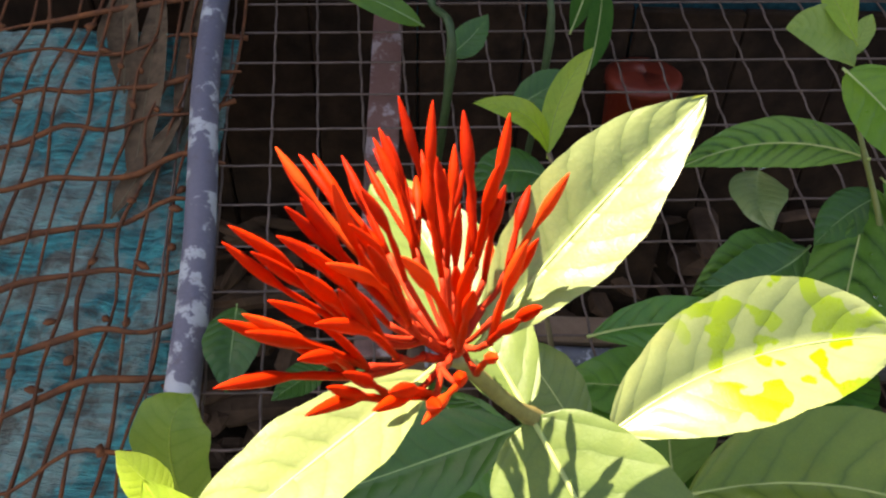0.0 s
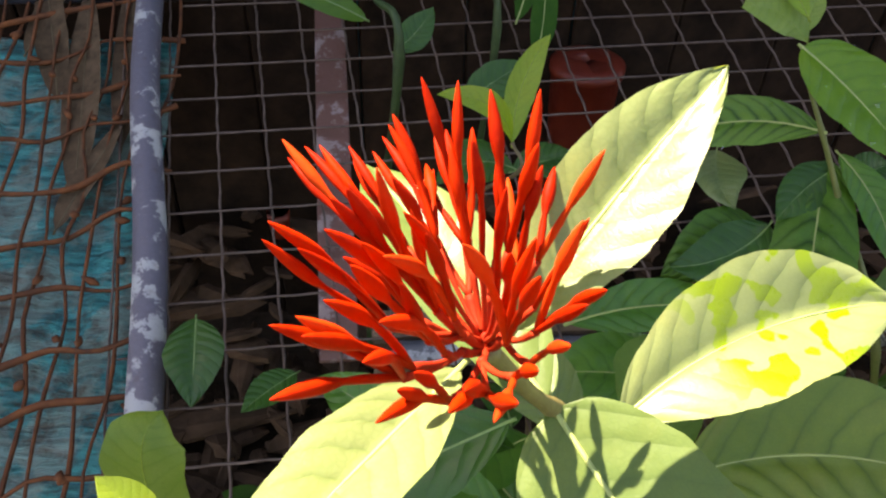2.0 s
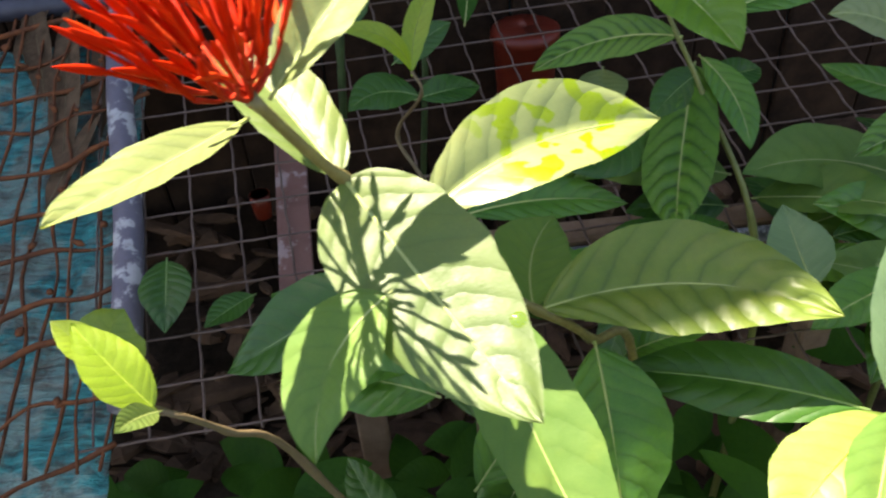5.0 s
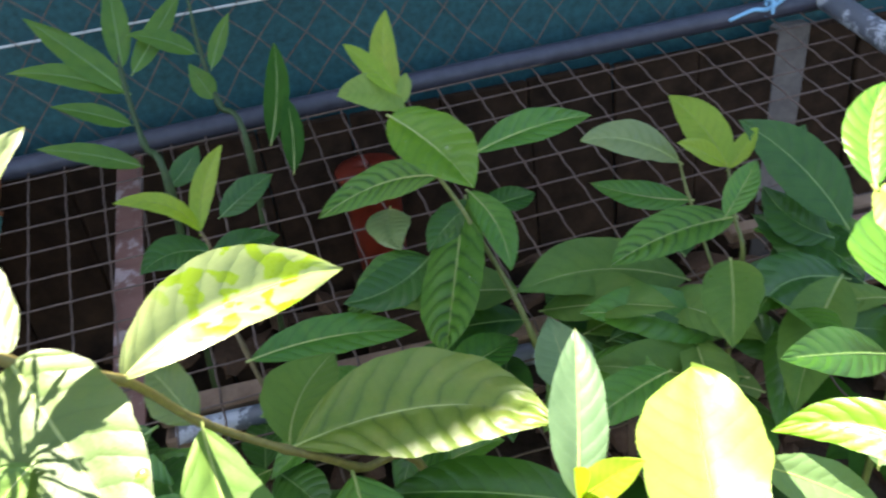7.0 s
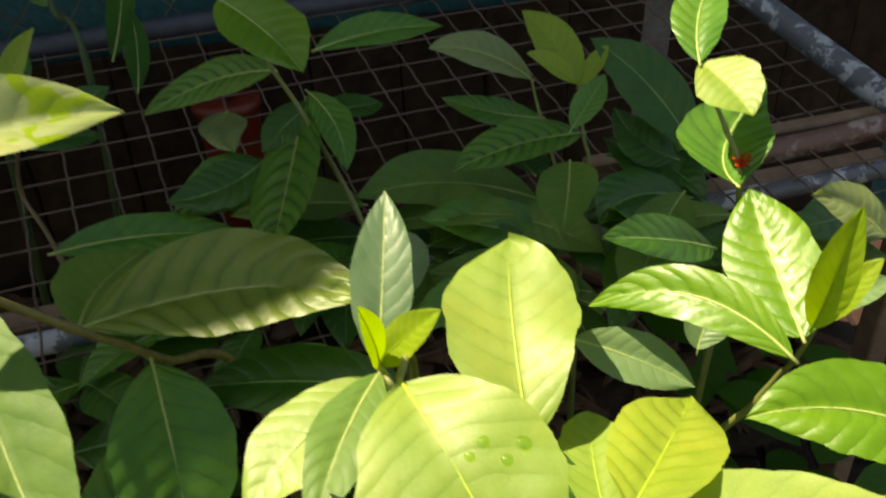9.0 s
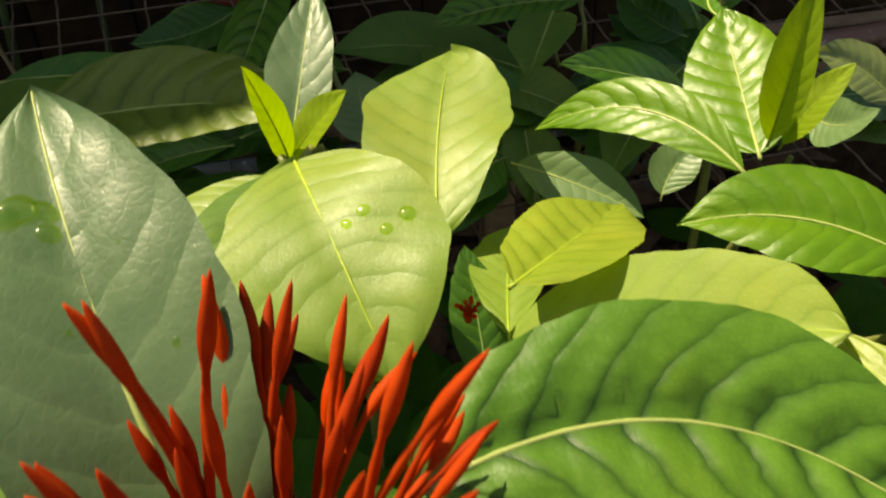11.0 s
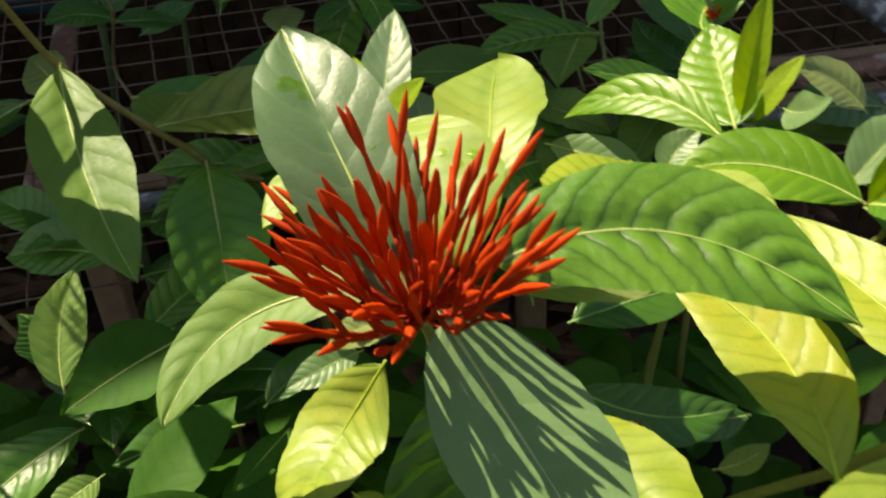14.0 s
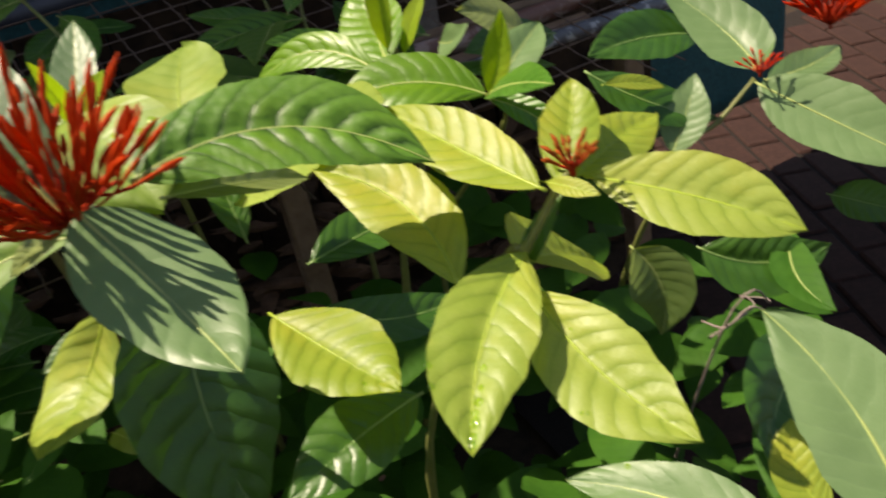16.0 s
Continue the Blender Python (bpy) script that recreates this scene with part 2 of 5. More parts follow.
RUST_BAR = peeling_paint("rusty_bar", (0.17, 0.075, 0.055), (0.28, 0.20, 0.18), (0.12, 0.035, 0.02))
WOOD = plain("old_wood", (0.14, 0.085, 0.055), (0.28, 0.19, 0.13), 0.8, 30, 0.6, 0.002)
WOOD_GREY = plain("grey_wood", (0.09, 0.08, 0.075), (0.20, 0.175, 0.16), 0.8, 30, 0.6, 0.002)
# Wood colour darkened to stand in for the cage's missing light.
SHADED_WOOD = plain("shaded_planks", (0.005, 0.003, 0.002), (0.050, 0.028, 0.016), 0.85, 14, 0.6, 0.002)
SOIL = plain("dark_soil", (0.020, 0.014, 0.010), (0.07, 0.045, 0.03), 0.95, 25, 1.0, 0.01)
CLODS = plain("brown_clods", (0.014, 0.008, 0.005), (0.14, 0.078, 0.045), 0.9, 9, 0.8, 0.004)
RUBBLE = plain("dry_litter", (0.018, 0.011, 0.007), (0.07, 0.045, 0.028), 0.9, 40, 0.8, 0.004)
# Red darkened to hold the shade inside the cage.
ORANGE_PLASTIC = plain("red_plastic", (0.11, 0.012, 0.005), (0.20, 0.024, 0.008), 0.45, 20, 0.2)
TIE = plain("blue_twine", (0.18, 0.42, 0.62), (0.30, 0.58, 0.78), 0.6, 300)
PALE_TWINE = plain("pale_twine", (0.45, 0.45, 0.42), (0.70, 0.70, 0.66), 0.8, 300)
MORTAR = plain("joint_sand", (0.012, 0.009, 0.008), (0.03, 0.022, 0.018), 0.95, 120, 0.6, 0.002)
STEM_DARK = plain("dark_green_stem", (0.020, 0.040, 0.010), (0.05, 0.09, 0.022), 0.6, 90, 0.4)
# Brick red darkened to stand in for shade on the path.
PAVER = plain("red_paver", (0.020, 0.010, 0.008), (0.046, 0.022, 0.017), 0.85, 60, 0.6, 0.001)
NET = plain("teal_net", (0.003, 0.042, 0.05), (0.011, 0.10, 0.11), 0.6, 90, 0.6, 0.002, spread=0.4, through_light=0.12)

def tarp_material():
    """Crinkled teal plastic: cream patches double as highlights, fold colour holds crease shade."""
    m = Nodes("teal_sheet")
    here = m.place()
    stretch = m.add("Mapping")
    stretch.inputs["Scale"].default_value = (0.3, 1.7, 1.0)
    m.link(here, stretch.inputs[0])
    folds = m.noise(90, 4, 0.6, stretch.outputs[0])
    cream_highlights = m.ramp(m.noise(15, 5, 0.65, here), (0.47, (0, 0, 0)), (0.54, (1, 1, 1)))
    # Fold troughs dark, crests bright: crease shade is set in the colour.
    base = m.mix(m.ramp(folds, (0.35, (0, 0, 0)), (0.65, (1, 1, 1))), (0.003, 0.085, 0.092), (0.05, 0.42, 0.40))
    base = m.mix(m.math("MULTIPLY", cream_highlights, 0.55), base, m.mix(m.noise(40, 3, 0.6, here), (0.16, 0.26, 0.20), (0.55, 0.50, 0.40)))
    dirt = m.ramp(m.noise(34, 5, 0.7, here), (0.50, (0, 0, 0)), (0.62, (1, 1, 1)))
    base = m.mix(m.math("MULTIPLY", dirt, 0.75), base, (0.09, 0.055, 0.032))
    m.link(base, m.bsdf.inputs["Base Color"])
    m.bsdf.inputs["Roughness"].default_value = 0.30
    m.bump(m.math("ADD", folds, m.math("MULTIPLY", m.noise(420, 3, 0.6, stretch.outputs[0]), 0.3)), 1.0, 0.012)
    return m.mat


TARP = tarp_material()
DRY = plain("dry_leaf", (0.045, 0.028, 0.015), (0.17, 0.105, 0.06), 0.85, 60, 0.7, 0.002)

def water_material():
    """A thin clear bead: lets the leaf show through, with a bright glint."""
    m = Nodes("water")
    clear, glint, both = m.add("BsdfTransparent"), m.add("BsdfGlossy"), m.add("MixShader")
    clear.inputs[0].default_value = (0.86, 0.97, 0.45, 1)
    glint.inputs["Roughness"].default_value = 0.07
    both.inputs[0].default_value = 0.09
    m.link(clear.outputs[0], both.inputs[1])
    m.link(glint.outputs[0], both.inputs[2])
    m.link(both.outputs[0], m.out.inputs[0])
    return m.mat


WATER = water_material()


# ---- building helpers ----
def mesh_part(name, verts, faces, mat, parent=None, origin=(0, 0, 0), uvs=None, label="", smooth=True):
    """One mesh object; verts in world metres, kept relative to origin."""
    origin = Vector(origin)
    me = bpy.data.meshes.new(name)
    me.from_pydata([tuple(Vector(v) - origin) for v in verts], [], faces)
    if smooth:
        me.shade_smooth()
    if uvs is not None:
        layer = me.uv_layers.new(name="leaf")
        flat = np.array([uvs[l.vertex_index] for l in me.loops], dtype=np.float32)
        layer.data.foreach_set("uv", flat.ravel())
    me.materials.append(mat)
    ob = new(name, me)
    up = parent
    base = Vector((0, 0, 0))
    while up is not None:
        base += up.location
        up = up.parent
    ob.parent, ob.location = parent, origin - base
    return tagged(ob, label) if label else ob


def thing(name, at, label, category, group="", kind=""):
    ob = new(name)
    ob.location, ob.empty_display_size = at, 0.02
    return tagged(ob, label, category, group, kind)


def glide(points, radii, steps):
    """A smooth line through points, with radii (Catmull-Rom)."""
    p = [Vector(q) for q in points]
    p = [2 * p[0] - p[1], *p, 2 * p[-1] - p[-2]]
    r = [radii[0], *radii, radii[-1]]
    out = []
    for i in range(1, len(p) - 2):
        for k in range(steps):
            t = k / steps
            a, b, c, d = p[i - 1 : i + 3]
            out.append((0.5 * (2 * b + (c - a) * t + (2 * a - 5 * b + 4 * c - d) * t * t + (3 * b - a - 3 * c + d) * t**3), r[i] + (r[i + 1] - r[i]) * t))
    return out + [(p[-2], r[-2])]


def tube(line, sides=7, closed=True):
    """Rings round a line of (place, radius)."""
    verts, faces = [], []
    for i, (c, r) in enumerate(line):
        way = (line[min(i + 1, len(line) - 1)][0] - line[max(i - 1, 0)][0]).normalized()
        a = way.orthogonal().normalized() if i == 0 else (a - way * a.dot(way)).normalized()
        b = way.cross(a)
        for k in range(sides):
            w = 2 * math.pi * k / sides
            verts.append(c + r * (math.cos(w) * a + math.sin(w) * b))
        if i:
            for k in range(sides):
                j = (k + 1) % sides
                faces.append(((i - 1) * sides + k, (i - 1) * sides + j, i * sides + j, i * sides + k))
    if closed:
        faces += [tuple(range(sides - 1, -1, -1)), tuple(range((len(line) - 1) * sides, len(line) * sides))]
    return verts, faces


def box(centre, size, turn=None, bevel=0.0):
    """A box with bevelled edges as verts and faces."""
    bm = bmesh.new()
    bmesh.ops.create_cube(bm, size=1.0)
    bmesh.ops.scale(bm, vec=size, verts=bm.verts)
    if bevel:
        bmesh.ops.bevel(bm, geom=bm.edges[:], offset=bevel, segments=1, affect="EDGES")
    m = Matrix.Translation(centre) @ (turn.to_4x4() if turn else Matrix())
    verts = [m @ v.co for v in bm.verts]
    bm.verts.index_update()
    faces = [tuple(v.index for v in f.verts) for f in bm.faces]
    bm.free()
    return verts, faces


FOLD = {"yel": 0.8, "young": 0.9, "narrow": 0.7, "deep": 0.75}
PROFILE = {"narrow": (0.75, 1.15), "pale": (0.80, 0.95), "frost": (0.80, 0.95), "yel": (0.90, 0.85), "gold": (0.90, 0.85), "lime": (0.90, 0.85)}
chance = random.Random(7)


def leaf_shape(style, base, tip, bow, across, half, rows=54, cols=6, fold=None, shape=None):
    """Blade and midrib line of a leaf from base to tip, bowed at its middle, half wide to each side."""
    b, t = Vector(base), Vector(tip)
    ctrl = 2 * ((b + t) / 2 + Vector(bow)) - (b + t) / 2
    side0, length = Vector(across).normalized(), (t - b).length
    rise, fall = shape or PROFILE.get(style, (0.85, 0.95))
    peak = rise / (rise + fall)
    top = peak**rise * (1 - peak) ** fall
    usual, lobes = chance.uniform(0.22, 0.38) * FOLD.get(style, 1.0), chance.uniform(0.0, 6.28)
    fold = usual if fold is None else fold
    wave, droop = chance.uniform(0.015, 0.05) * (2.4 if style == "lime" else 1.0) * half, chance.uniform(0.02, 0.10)
    quilt = {"deep": 0.05, "quilt": 0.14, "olive": 0.10, "gloss": 0.065, "shine": 0.06, "gold": 0.04, "soft": 0.045, "narrow": 0.004, "yel": 0.04, "mid": 0.035, "lit": 0.035, "spot": 0.025, "under": 0.02}.get(style, 0.014) * half
    count = 3 if style == "narrow" else 9
    ragged = 0.10 if style in ("lime", "soft", "gold", "lit") else 0.06
    verts, uvs, faces, line = [], [], [], []
    for i in range(rows + 1):
        u = i / rows
        c = (1 - u) ** 2 * b + 2 * u * (1 - u) * ctrl + u * u * t
        way = (2 * (1 - u) * (ctrl - b) + 2 * u * (t - ctrl)).normalized()
        s = (side0 - way * side0.dot(way)).normalized()
        n = s.cross(way)
        w = half * (max(u, 0.0) ** rise * max(1 - u, 0.0) ** fall / top) ** 0.92
        point = (1 - u) * length * (1.7 if style == "lime" else 0.95)
        w = w * point / (w**3 + point**3 + 1e-12) ** (1 / 3) if u < 1 else 0.0
        line.append((c - n * 0.0001, 0.0))
        for j in range(-cols, cols + 1):
            v = j / cols
            e = abs(v)
            lift = fold * w * e - droop * w * e**3
            lift += quilt * abs(math.sin(math.pi * count * (u - 0.17 * e**1.4 + (0.035 if v > 0 else 0)))) ** 0.8 * min(1, 3 * e) * (1.15 - e) * min(1, 8 * u, 8 * (1 - u))
            lift += wave * math.sin(9 * u + lobes + (2 if v > 0 else 0)) * e**3
            lift += 0.06 * half * noise.noise((u * 3.1 + lobes, v * 1.6, half * 90)) * min(1, 6 * u) * (0.4 + e)
            inset = 1 + (0.012 * math.sin(31 * u + lobes * 3 + v) + ragged * noise.noise((u * 6 + lobes, 2 if v > 0 else 7, 1.5)) + 0.02 * noise.noise((u * 34 + lobes, 3 if v > 0 else 9, 4.5))) * e
            verts.append(c + s * (v * w * inset) + n * lift)
            uvs.append((u, 0.5 + 0.5 * v))
    k = 2 * cols + 1
    for i in range(rows):
        for j in range(2 * cols):
            faces.append((i * k + j, i * k + j + 1, (i + 1) * k + j + 1, (i + 1) * k + j))
    rib = max(0.00045, min(0.0011, length * 0.0085))
    back = (b - ctrl).normalized()
    line = [(b + back * 0.004, rib * 1.25)] + [(c, rib * (1.1 - 0.85 * i / rows)) for i, (c, _) in enumerate(line)]
    return verts, faces, uvs, line


def leaf(shrub, style, base, tip, bow, across, half, fold=None, shape=None):
    verts, faces, uvs, line = leaf_shape(style, base, tip, bow, across, half, 90 if style in ("quilt", "olive", "gloss", "shine", "gold", "yel") else 54, 6, fold, shape)
    ob = mesh_part("leaf", verts, faces, LEAF[style], shrub, base, uvs)
    rib_v, rib_f = tube(line[::3] + line[-1:], 5)
    mesh_part("midrib", rib_v, rib_f, RIB_DARK if style in ("deep", "narrow") else RIB_YELLOW if style in ("yel", "young", "gold", "lime") else RIB, ob, base)
    return ob


def stem(shrub, points, radii, name="stem", mat=None):
    line = glide(points, radii, 7)
    knots = [(c, r * (1.0 + (0.35 if i % 7 == 0 else 0.0))) for i, (c, r) in enumerate(line)]
    v, f = tube(knots, 8)
    return mesh_part(name, v, f, mat or STEM, shrub, points[-1])


def flower_head(shrub, base, label):
    head = mesh_part("flower_head", *tube([(Vector(base) + Vector((0, 0, z)), r) for z, r in ((-0.004, 0.0016), (0, 0.0021), (0.003, 0.0018), (0.005, 0.0008))], 8), STALK_RED, shrub, base, label=label)
    return head


def bud(head, start, tip, mat, fat=0.0018):
    """A closed tubular flower: thin tube, swollen pointed bud at its end."""
    a, b = Vector(start), Vector(tip)
    way, length = b - a, (b - a).length
    lean = way.orthogonal().normalized() * chance.uniform(-0.05, 0.05) * length + Vector((0, 0, 0.04 * length))
    tube_r = fat * 0.60
    line = []
    s0 = 1 - min(0.55, 0.021 / length)
    for u, r in ((0, tube_r * 0.8), (0.35, tube_r), (0.7, tube_r)):
        line.append((u * s0, r))
    for k, r in ((0.0, 0.44), (0.14, 0.70), (0.28, 0.95), (0.42, 1.0), (0.60, 0.87), (0.80, 0.58), (0.93, 0.29), (1.0, 0.05)):
        line.append((s0 + (1 - s0) * k, fat * r))
    pts = [(a + way * u + lean * math.sin(math.pi * u), r) for u, r in line]
    return mesh_part("bud", *tube(pts, 7), mat, head, start)


def spray(head, way, tips, more=0.3, mat=None, fat=0.0017):
    """One branch of a flower head: a stalk that forks again and again, and a bud to each tip (mm from the head's base)."""
    base, way = Vector(head["at"]), Vector(way).normalized()
    up = Vector(head["up"])
    fork = base + way * 0.017 - up * 0.003
    v, f = tube(glide((base, base + way * 0.008 - up * 0.003, fork), (0.0016, 0.0011, 0.0015), 5), 7)
    mesh_part("branch", v, f, STALK_RED, head, base)
    left = [base + Vector(t) * 0.001 for t in tips]
    while left:
        first = left.pop(0)
        left.sort(key=lambda q: (q - first).length)
        cyme = [first] + [left.pop(0) for _ in range(min(2, len(left))) if (left[0] - first).length < 0.028]
        reach = sum(cyme, Vector()) / len(cyme) - base
        rise = up * reach.dot(up)
        sub = base + (reach - rise) * chance.uniform(0.50, 0.60) + rise * chance.uniform(0.34, 0.44)
        v, f = tube(glide((fork, fork.lerp(sub, 0.5) - up * 0.0014, sub), (0.0010, 0.0008, 0.0012), 4), 6)
        mesh_part("pedicel", v, f, STALK_RED, head, fork)
        for t in cyme:
            bud(head, sub, t, ORANGE if chance.random() < 0.12 else mat or RED, fat * chance.uniform(0.85, 1.15))
        if chance.random() < more * 2:
            near = sub + (base + reach - sub) * chance.uniform(0.5, 0.9) + Vector((chance.uniform(-1, 1), chance.uniform(-1, 1), chance.uniform(-1, 1))) * 0.009
            bud(head, sub, near, ORANGE if chance.random() < 0.3 else mat or RED, fat * chance.uniform(0.75, 1.0))


def fill(head, axis, count, reach, spread, head_mat=None):
    """More buds of a flower head, evenly round its axis."""
    head_mat = head_mat or DEEP_RED
    base, up = Vector(head["at"]), Vector(axis).normalized()
    a = up.orthogonal().normalized()
    b = up.cross(a)
    for i in range(count):
        w, tilt = i * 2.399963 + chance.uniform(-0.2, 0.2), spread * math.sqrt((i + 0.5) / count)
        d = (up * math.cos(tilt) + (a * math.cos(w) + b * math.sin(w)) * math.sin(tilt)).normalized()
        start = base + d * reach * chance.uniform(0.36, 0.50) - up * 0.003
        mesh_part("pedicel", *tube(glide((base + d * 0.004, base.lerp(start, 0.5) - up * 0.001, start), (0.0009, 0.0007, 0.0010), 4), 6), STALK_RED, head, base)
        tip = base + (d + up * 0.12).normalized() * reach * chance.uniform(0.80, 1.05)
        bud(head, start, tip, ORANGE if chance.random() < 0.10 else head_mat, chance.uniform(0.0015, 0.0018))


def young_head(shrub, base, up, count, reach, label, mat=None):
    """A small head of short unopened buds."""
    head = flower_head(shrub, base, label)
    up = Vector(up).normalized()
    for i in range(count):
        w = i * 2.399963
        tilt = 0.15 + 0.95 * math.sqrt((i + 0.5) / count)
        a = up.orthogonal().normalized()
        b = up.cross(a)
        d = (up * math.cos(tilt) + (a * math.cos(w) + b * math.sin(w)) * math.sin(tilt)).normalized()
        tip = Vector(base) + d * reach * chance.uniform(0.75, 1.1)
        mid = Vector(base) + d * reach * 0.35
        mesh_part("pedicel", *tube([(Vector(base), 0.0008), (mid, 0.0007)], 6), STALK_RED, head, base)
        bud(head, mid, tip, mat or (RED if i % 3 else ORANGE), 0.0011 + 0.012 * reach)
    return head


def drop(blade, at, normal, radius):
    """A bead of water lying on a leaf blade near a place."""
    n = Vector(normal).normalized()
    off = blade.location + blade.parent.location
    near = sorted(blade.data.vertices, key=lambda q: (q.co + off - Vector(at) - n * n.dot(q.co + off - Vector(at))).length)[:4]
    at = Vector(at) + n * (sum(n.dot(q.co + off - Vector(at)) for q in near) / 4)
    n = sum((q.normal for q in near), Vector()).normalized() * (1 if near[0].normal.dot(n) > 0 else -1)
    a = n.orthogonal().normalized()
    b = n.cross(a)
    c = at + n * 0.0002
    verts, faces, rings, sides = [], [], 5, 12
    stretch = chance.uniform(0.8, 1.3)
    for i in range(rings):
        w = math.pi / 2 * i / rings
        for k in range(sides):
            q = 2 * math.pi * k / sides
            verts.append(c + radius * math.cos(w) * (stretch * math.cos(q) * a + math.sin(q) * b) + n * radius * 0.32 * math.sin(w))
    verts.append(c + n * radius * 0.32)
    for i in range(rings - 1):
        for k in range(sides):
            j = (k + 1) % sides
            faces.append((i * sides + k, i * sides + j, (i + 1) * sides + j, (i + 1) * sides + k))
    last = (rings - 1) * sides
    faces += [(last + k, last + (k + 1) % sides, len(verts) - 1) for k in range(sides)]
    ob = mesh_part("water_drop", verts, faces, WATER, None, at)
    return tagged(ob, "clear rounded water drop lying on a leaf", "water drop", "water drops")


F1_BASE = (0.053, 0.192, 1.231)
F2_BASE = (0.357, -0.127, 1.064)
BUD_D = (0.603, -0.156, 1.008)
BUD_F = (0.666, 0.275, 1.038)
BUD_K = (0.994, 0.095, 0.882)
BUD_K2 = (1.149, 0.145, 0.878)
BUD_B = (0.437, 0.046, 0.996)

# ---- setting: ground, cage roof, nets ----
def sheet(name, centre, size, mat, label, category, cells=1, kind="structure"):
    verts, faces = [], []
    for j in range(cells + 1):
        for i in range(cells + 1):
            verts.append((centre[0] + (i / cells - 0.5) * size[0], centre[1] + (j / cells - 0.5) * size[1], centre[2]))
    for j in range(cells):
        for i in range(cells):
            a = j * (cells + 1) + i
            faces.append((a, a + 1, a + cells + 2, a + cells + 1))
    return tagged(mesh_part(name, verts, faces, mat, None, centre), label, category, kind=kind)


sheet("ground", (0, 0, -0.02), (600, 600), SOIL, "dark bare soil under and around the plants", "ground")
pavement = sheet("pavement", (2.2, 0.7, -0.008), (2.5, 2.8), MORTAR, "sandy bed of the red paved path", "pavement")

EDGE_Y, BACK_Y, EDGE_Z, BACK_Z = 0.60, 1.10, 0.815, 0.9475
UP = Vector((0, BACK_Y - EDGE_Y, BACK_Z - EDGE_Z)).normalized()
TILT_M = Matrix.Rotation(math.atan2(UP.z, UP.y), 3, "X")


def on_roof(x, y, lift=0.0):
    return Vector((x, y, EDGE_Z + (y - EDGE_Y) * UP.z / UP.y)) + Vector((0, -UP.z, UP.y)) * lift


cage = thing("wire_cage", (0.45, 0.88, 0.0), "low cage roofed with crimped square wire mesh on painted pipes", "cage")


def crimped(length, cell, radius, amp, way, lift):
    side = way.cross(lift).normalized()
    n = int(length / cell * 8)
    return tube([(way * (length * i / n) + (lift * 0.7 + side) * (amp * math.cos(math.pi * i / 3)), radius) for i in range(n + 1)], 5)


def wire_line(name, start, way, length, cell, radius, amp, mat, parent, shared=None):
    lift = Vector((0, -UP.z, UP.y))
    if shared is None:
        v, f = crimped(length, cell, radius, amp, way, lift)
        return mesh_part(name, [Vector(q) + Vector(start) for q in v], f, mat, parent, start)
    ob = new(name, shared.data)
    ob.parent, ob.location = parent, Vector(start) - parent.location
    return ob


ALONG = (UP + Vector((-0.122, 0, 0))).normalized()
ACROSS = Vector((1, 0.055, 0.055 * UP.z / UP.y)).normalized()
first = None
for i in range(28):
    x = 0.268 + 0.0535 * (i - 9)
    w = wire_line("wire", on_roof(x, 0.42), ALONG, 0.725, 0.054, 0.0014, 0.0006, WIRE, cage, first)
    first = first or w
first = None
for i in range(13):
    w = wire_line("wire", on_roof(-0.225, 0.446 + 0.0535 * i - 0.03, 0.002), ACROSS, 1.45, 0.0535, 0.0014, 0.0006, WIRE, cage, first)
    first = first or w


def pipe(name, a, b, r, mat, parent, label="", bend=0.004, sides=14):
    a, b = Vector(a), Vector(b)
    line = glide((a, a.lerp(b, 0.35) + Vector((bend, 0, -bend)), a.lerp(b, 0.7) + Vector((-bend, 0, bend)), b), (r, r * 1.02, r * 0.99, r), 6)
    return mesh_part(name, *tube(line, sides), mat, parent, a, label=label)


pipe("side_pipe", on_roof(-0.183, 0.451, 0.012), on_roof(-0.267, 1.104, 0.012), 0.0165, PIPE, cage, "mauve pipe with flaking white paint")
pipe("side_pipe", on_roof(1.212, 0.605, 0.015), on_roof(1.135, 1.14, 0.015), 0.020, PIPE_GREY, cage, "grey pipe with flaking paint")
pipe("top_rail", on_roof(-0.89, 1.075, 0.006), on_roof(1.219, 1.134, 0.006), 0.0165, RAIL, cage, "dark mauve painted rail", 0.003)
mesh_part("flat_bar", *box(on_roof(-0.032, 0.84, -0.012), (0.038, 0.55, 0.006), TILT_M @ Matrix.Rotation(0.04, 3, "Z"), 0.001), RUST_BAR, cage, on_roof(-0.032, 0.84), label="rusty flat bar with pale flakes", smooth=False)
mesh_part("edge_board", *box(on_roof(0.58, 0.612, -0.018), (1.14, 0.029, 0.022), TILT_M, 0.003), WOOD, cage, on_roof(0.58, 0.612), label="brown weathered wooden batten", smooth=False)
pipe("edge_pipe", on_roof(0.03, 0.584, -0.02), on_roof(1.35, 0.594, -0.02), 0.013, PIPE_GREY, cage, "grey pipe along the near edge")
pipe("edge_pipe", on_roof(0.80, 0.646, 0.0), on_roof(1.5, 0.662, 0.0), 0.016, RUST_BAR, cage, "rust-brown pipe")
mesh_part("edge_board", *box(on_roof(1.09, 0.682, -0.004), (0.70, 0.021, 0.02), TILT_M, 0.003), WOOD, cage, on_roof(1.09, 0.682), smooth=False)
for x in (0.03, 0.60, 1.22):
    mesh_part("post", *box((x, 0.612, 0.39), (0.038, 0.038, 0.78), None, 0.003), WOOD, cage, (x, 0.612, 0), smooth=False)
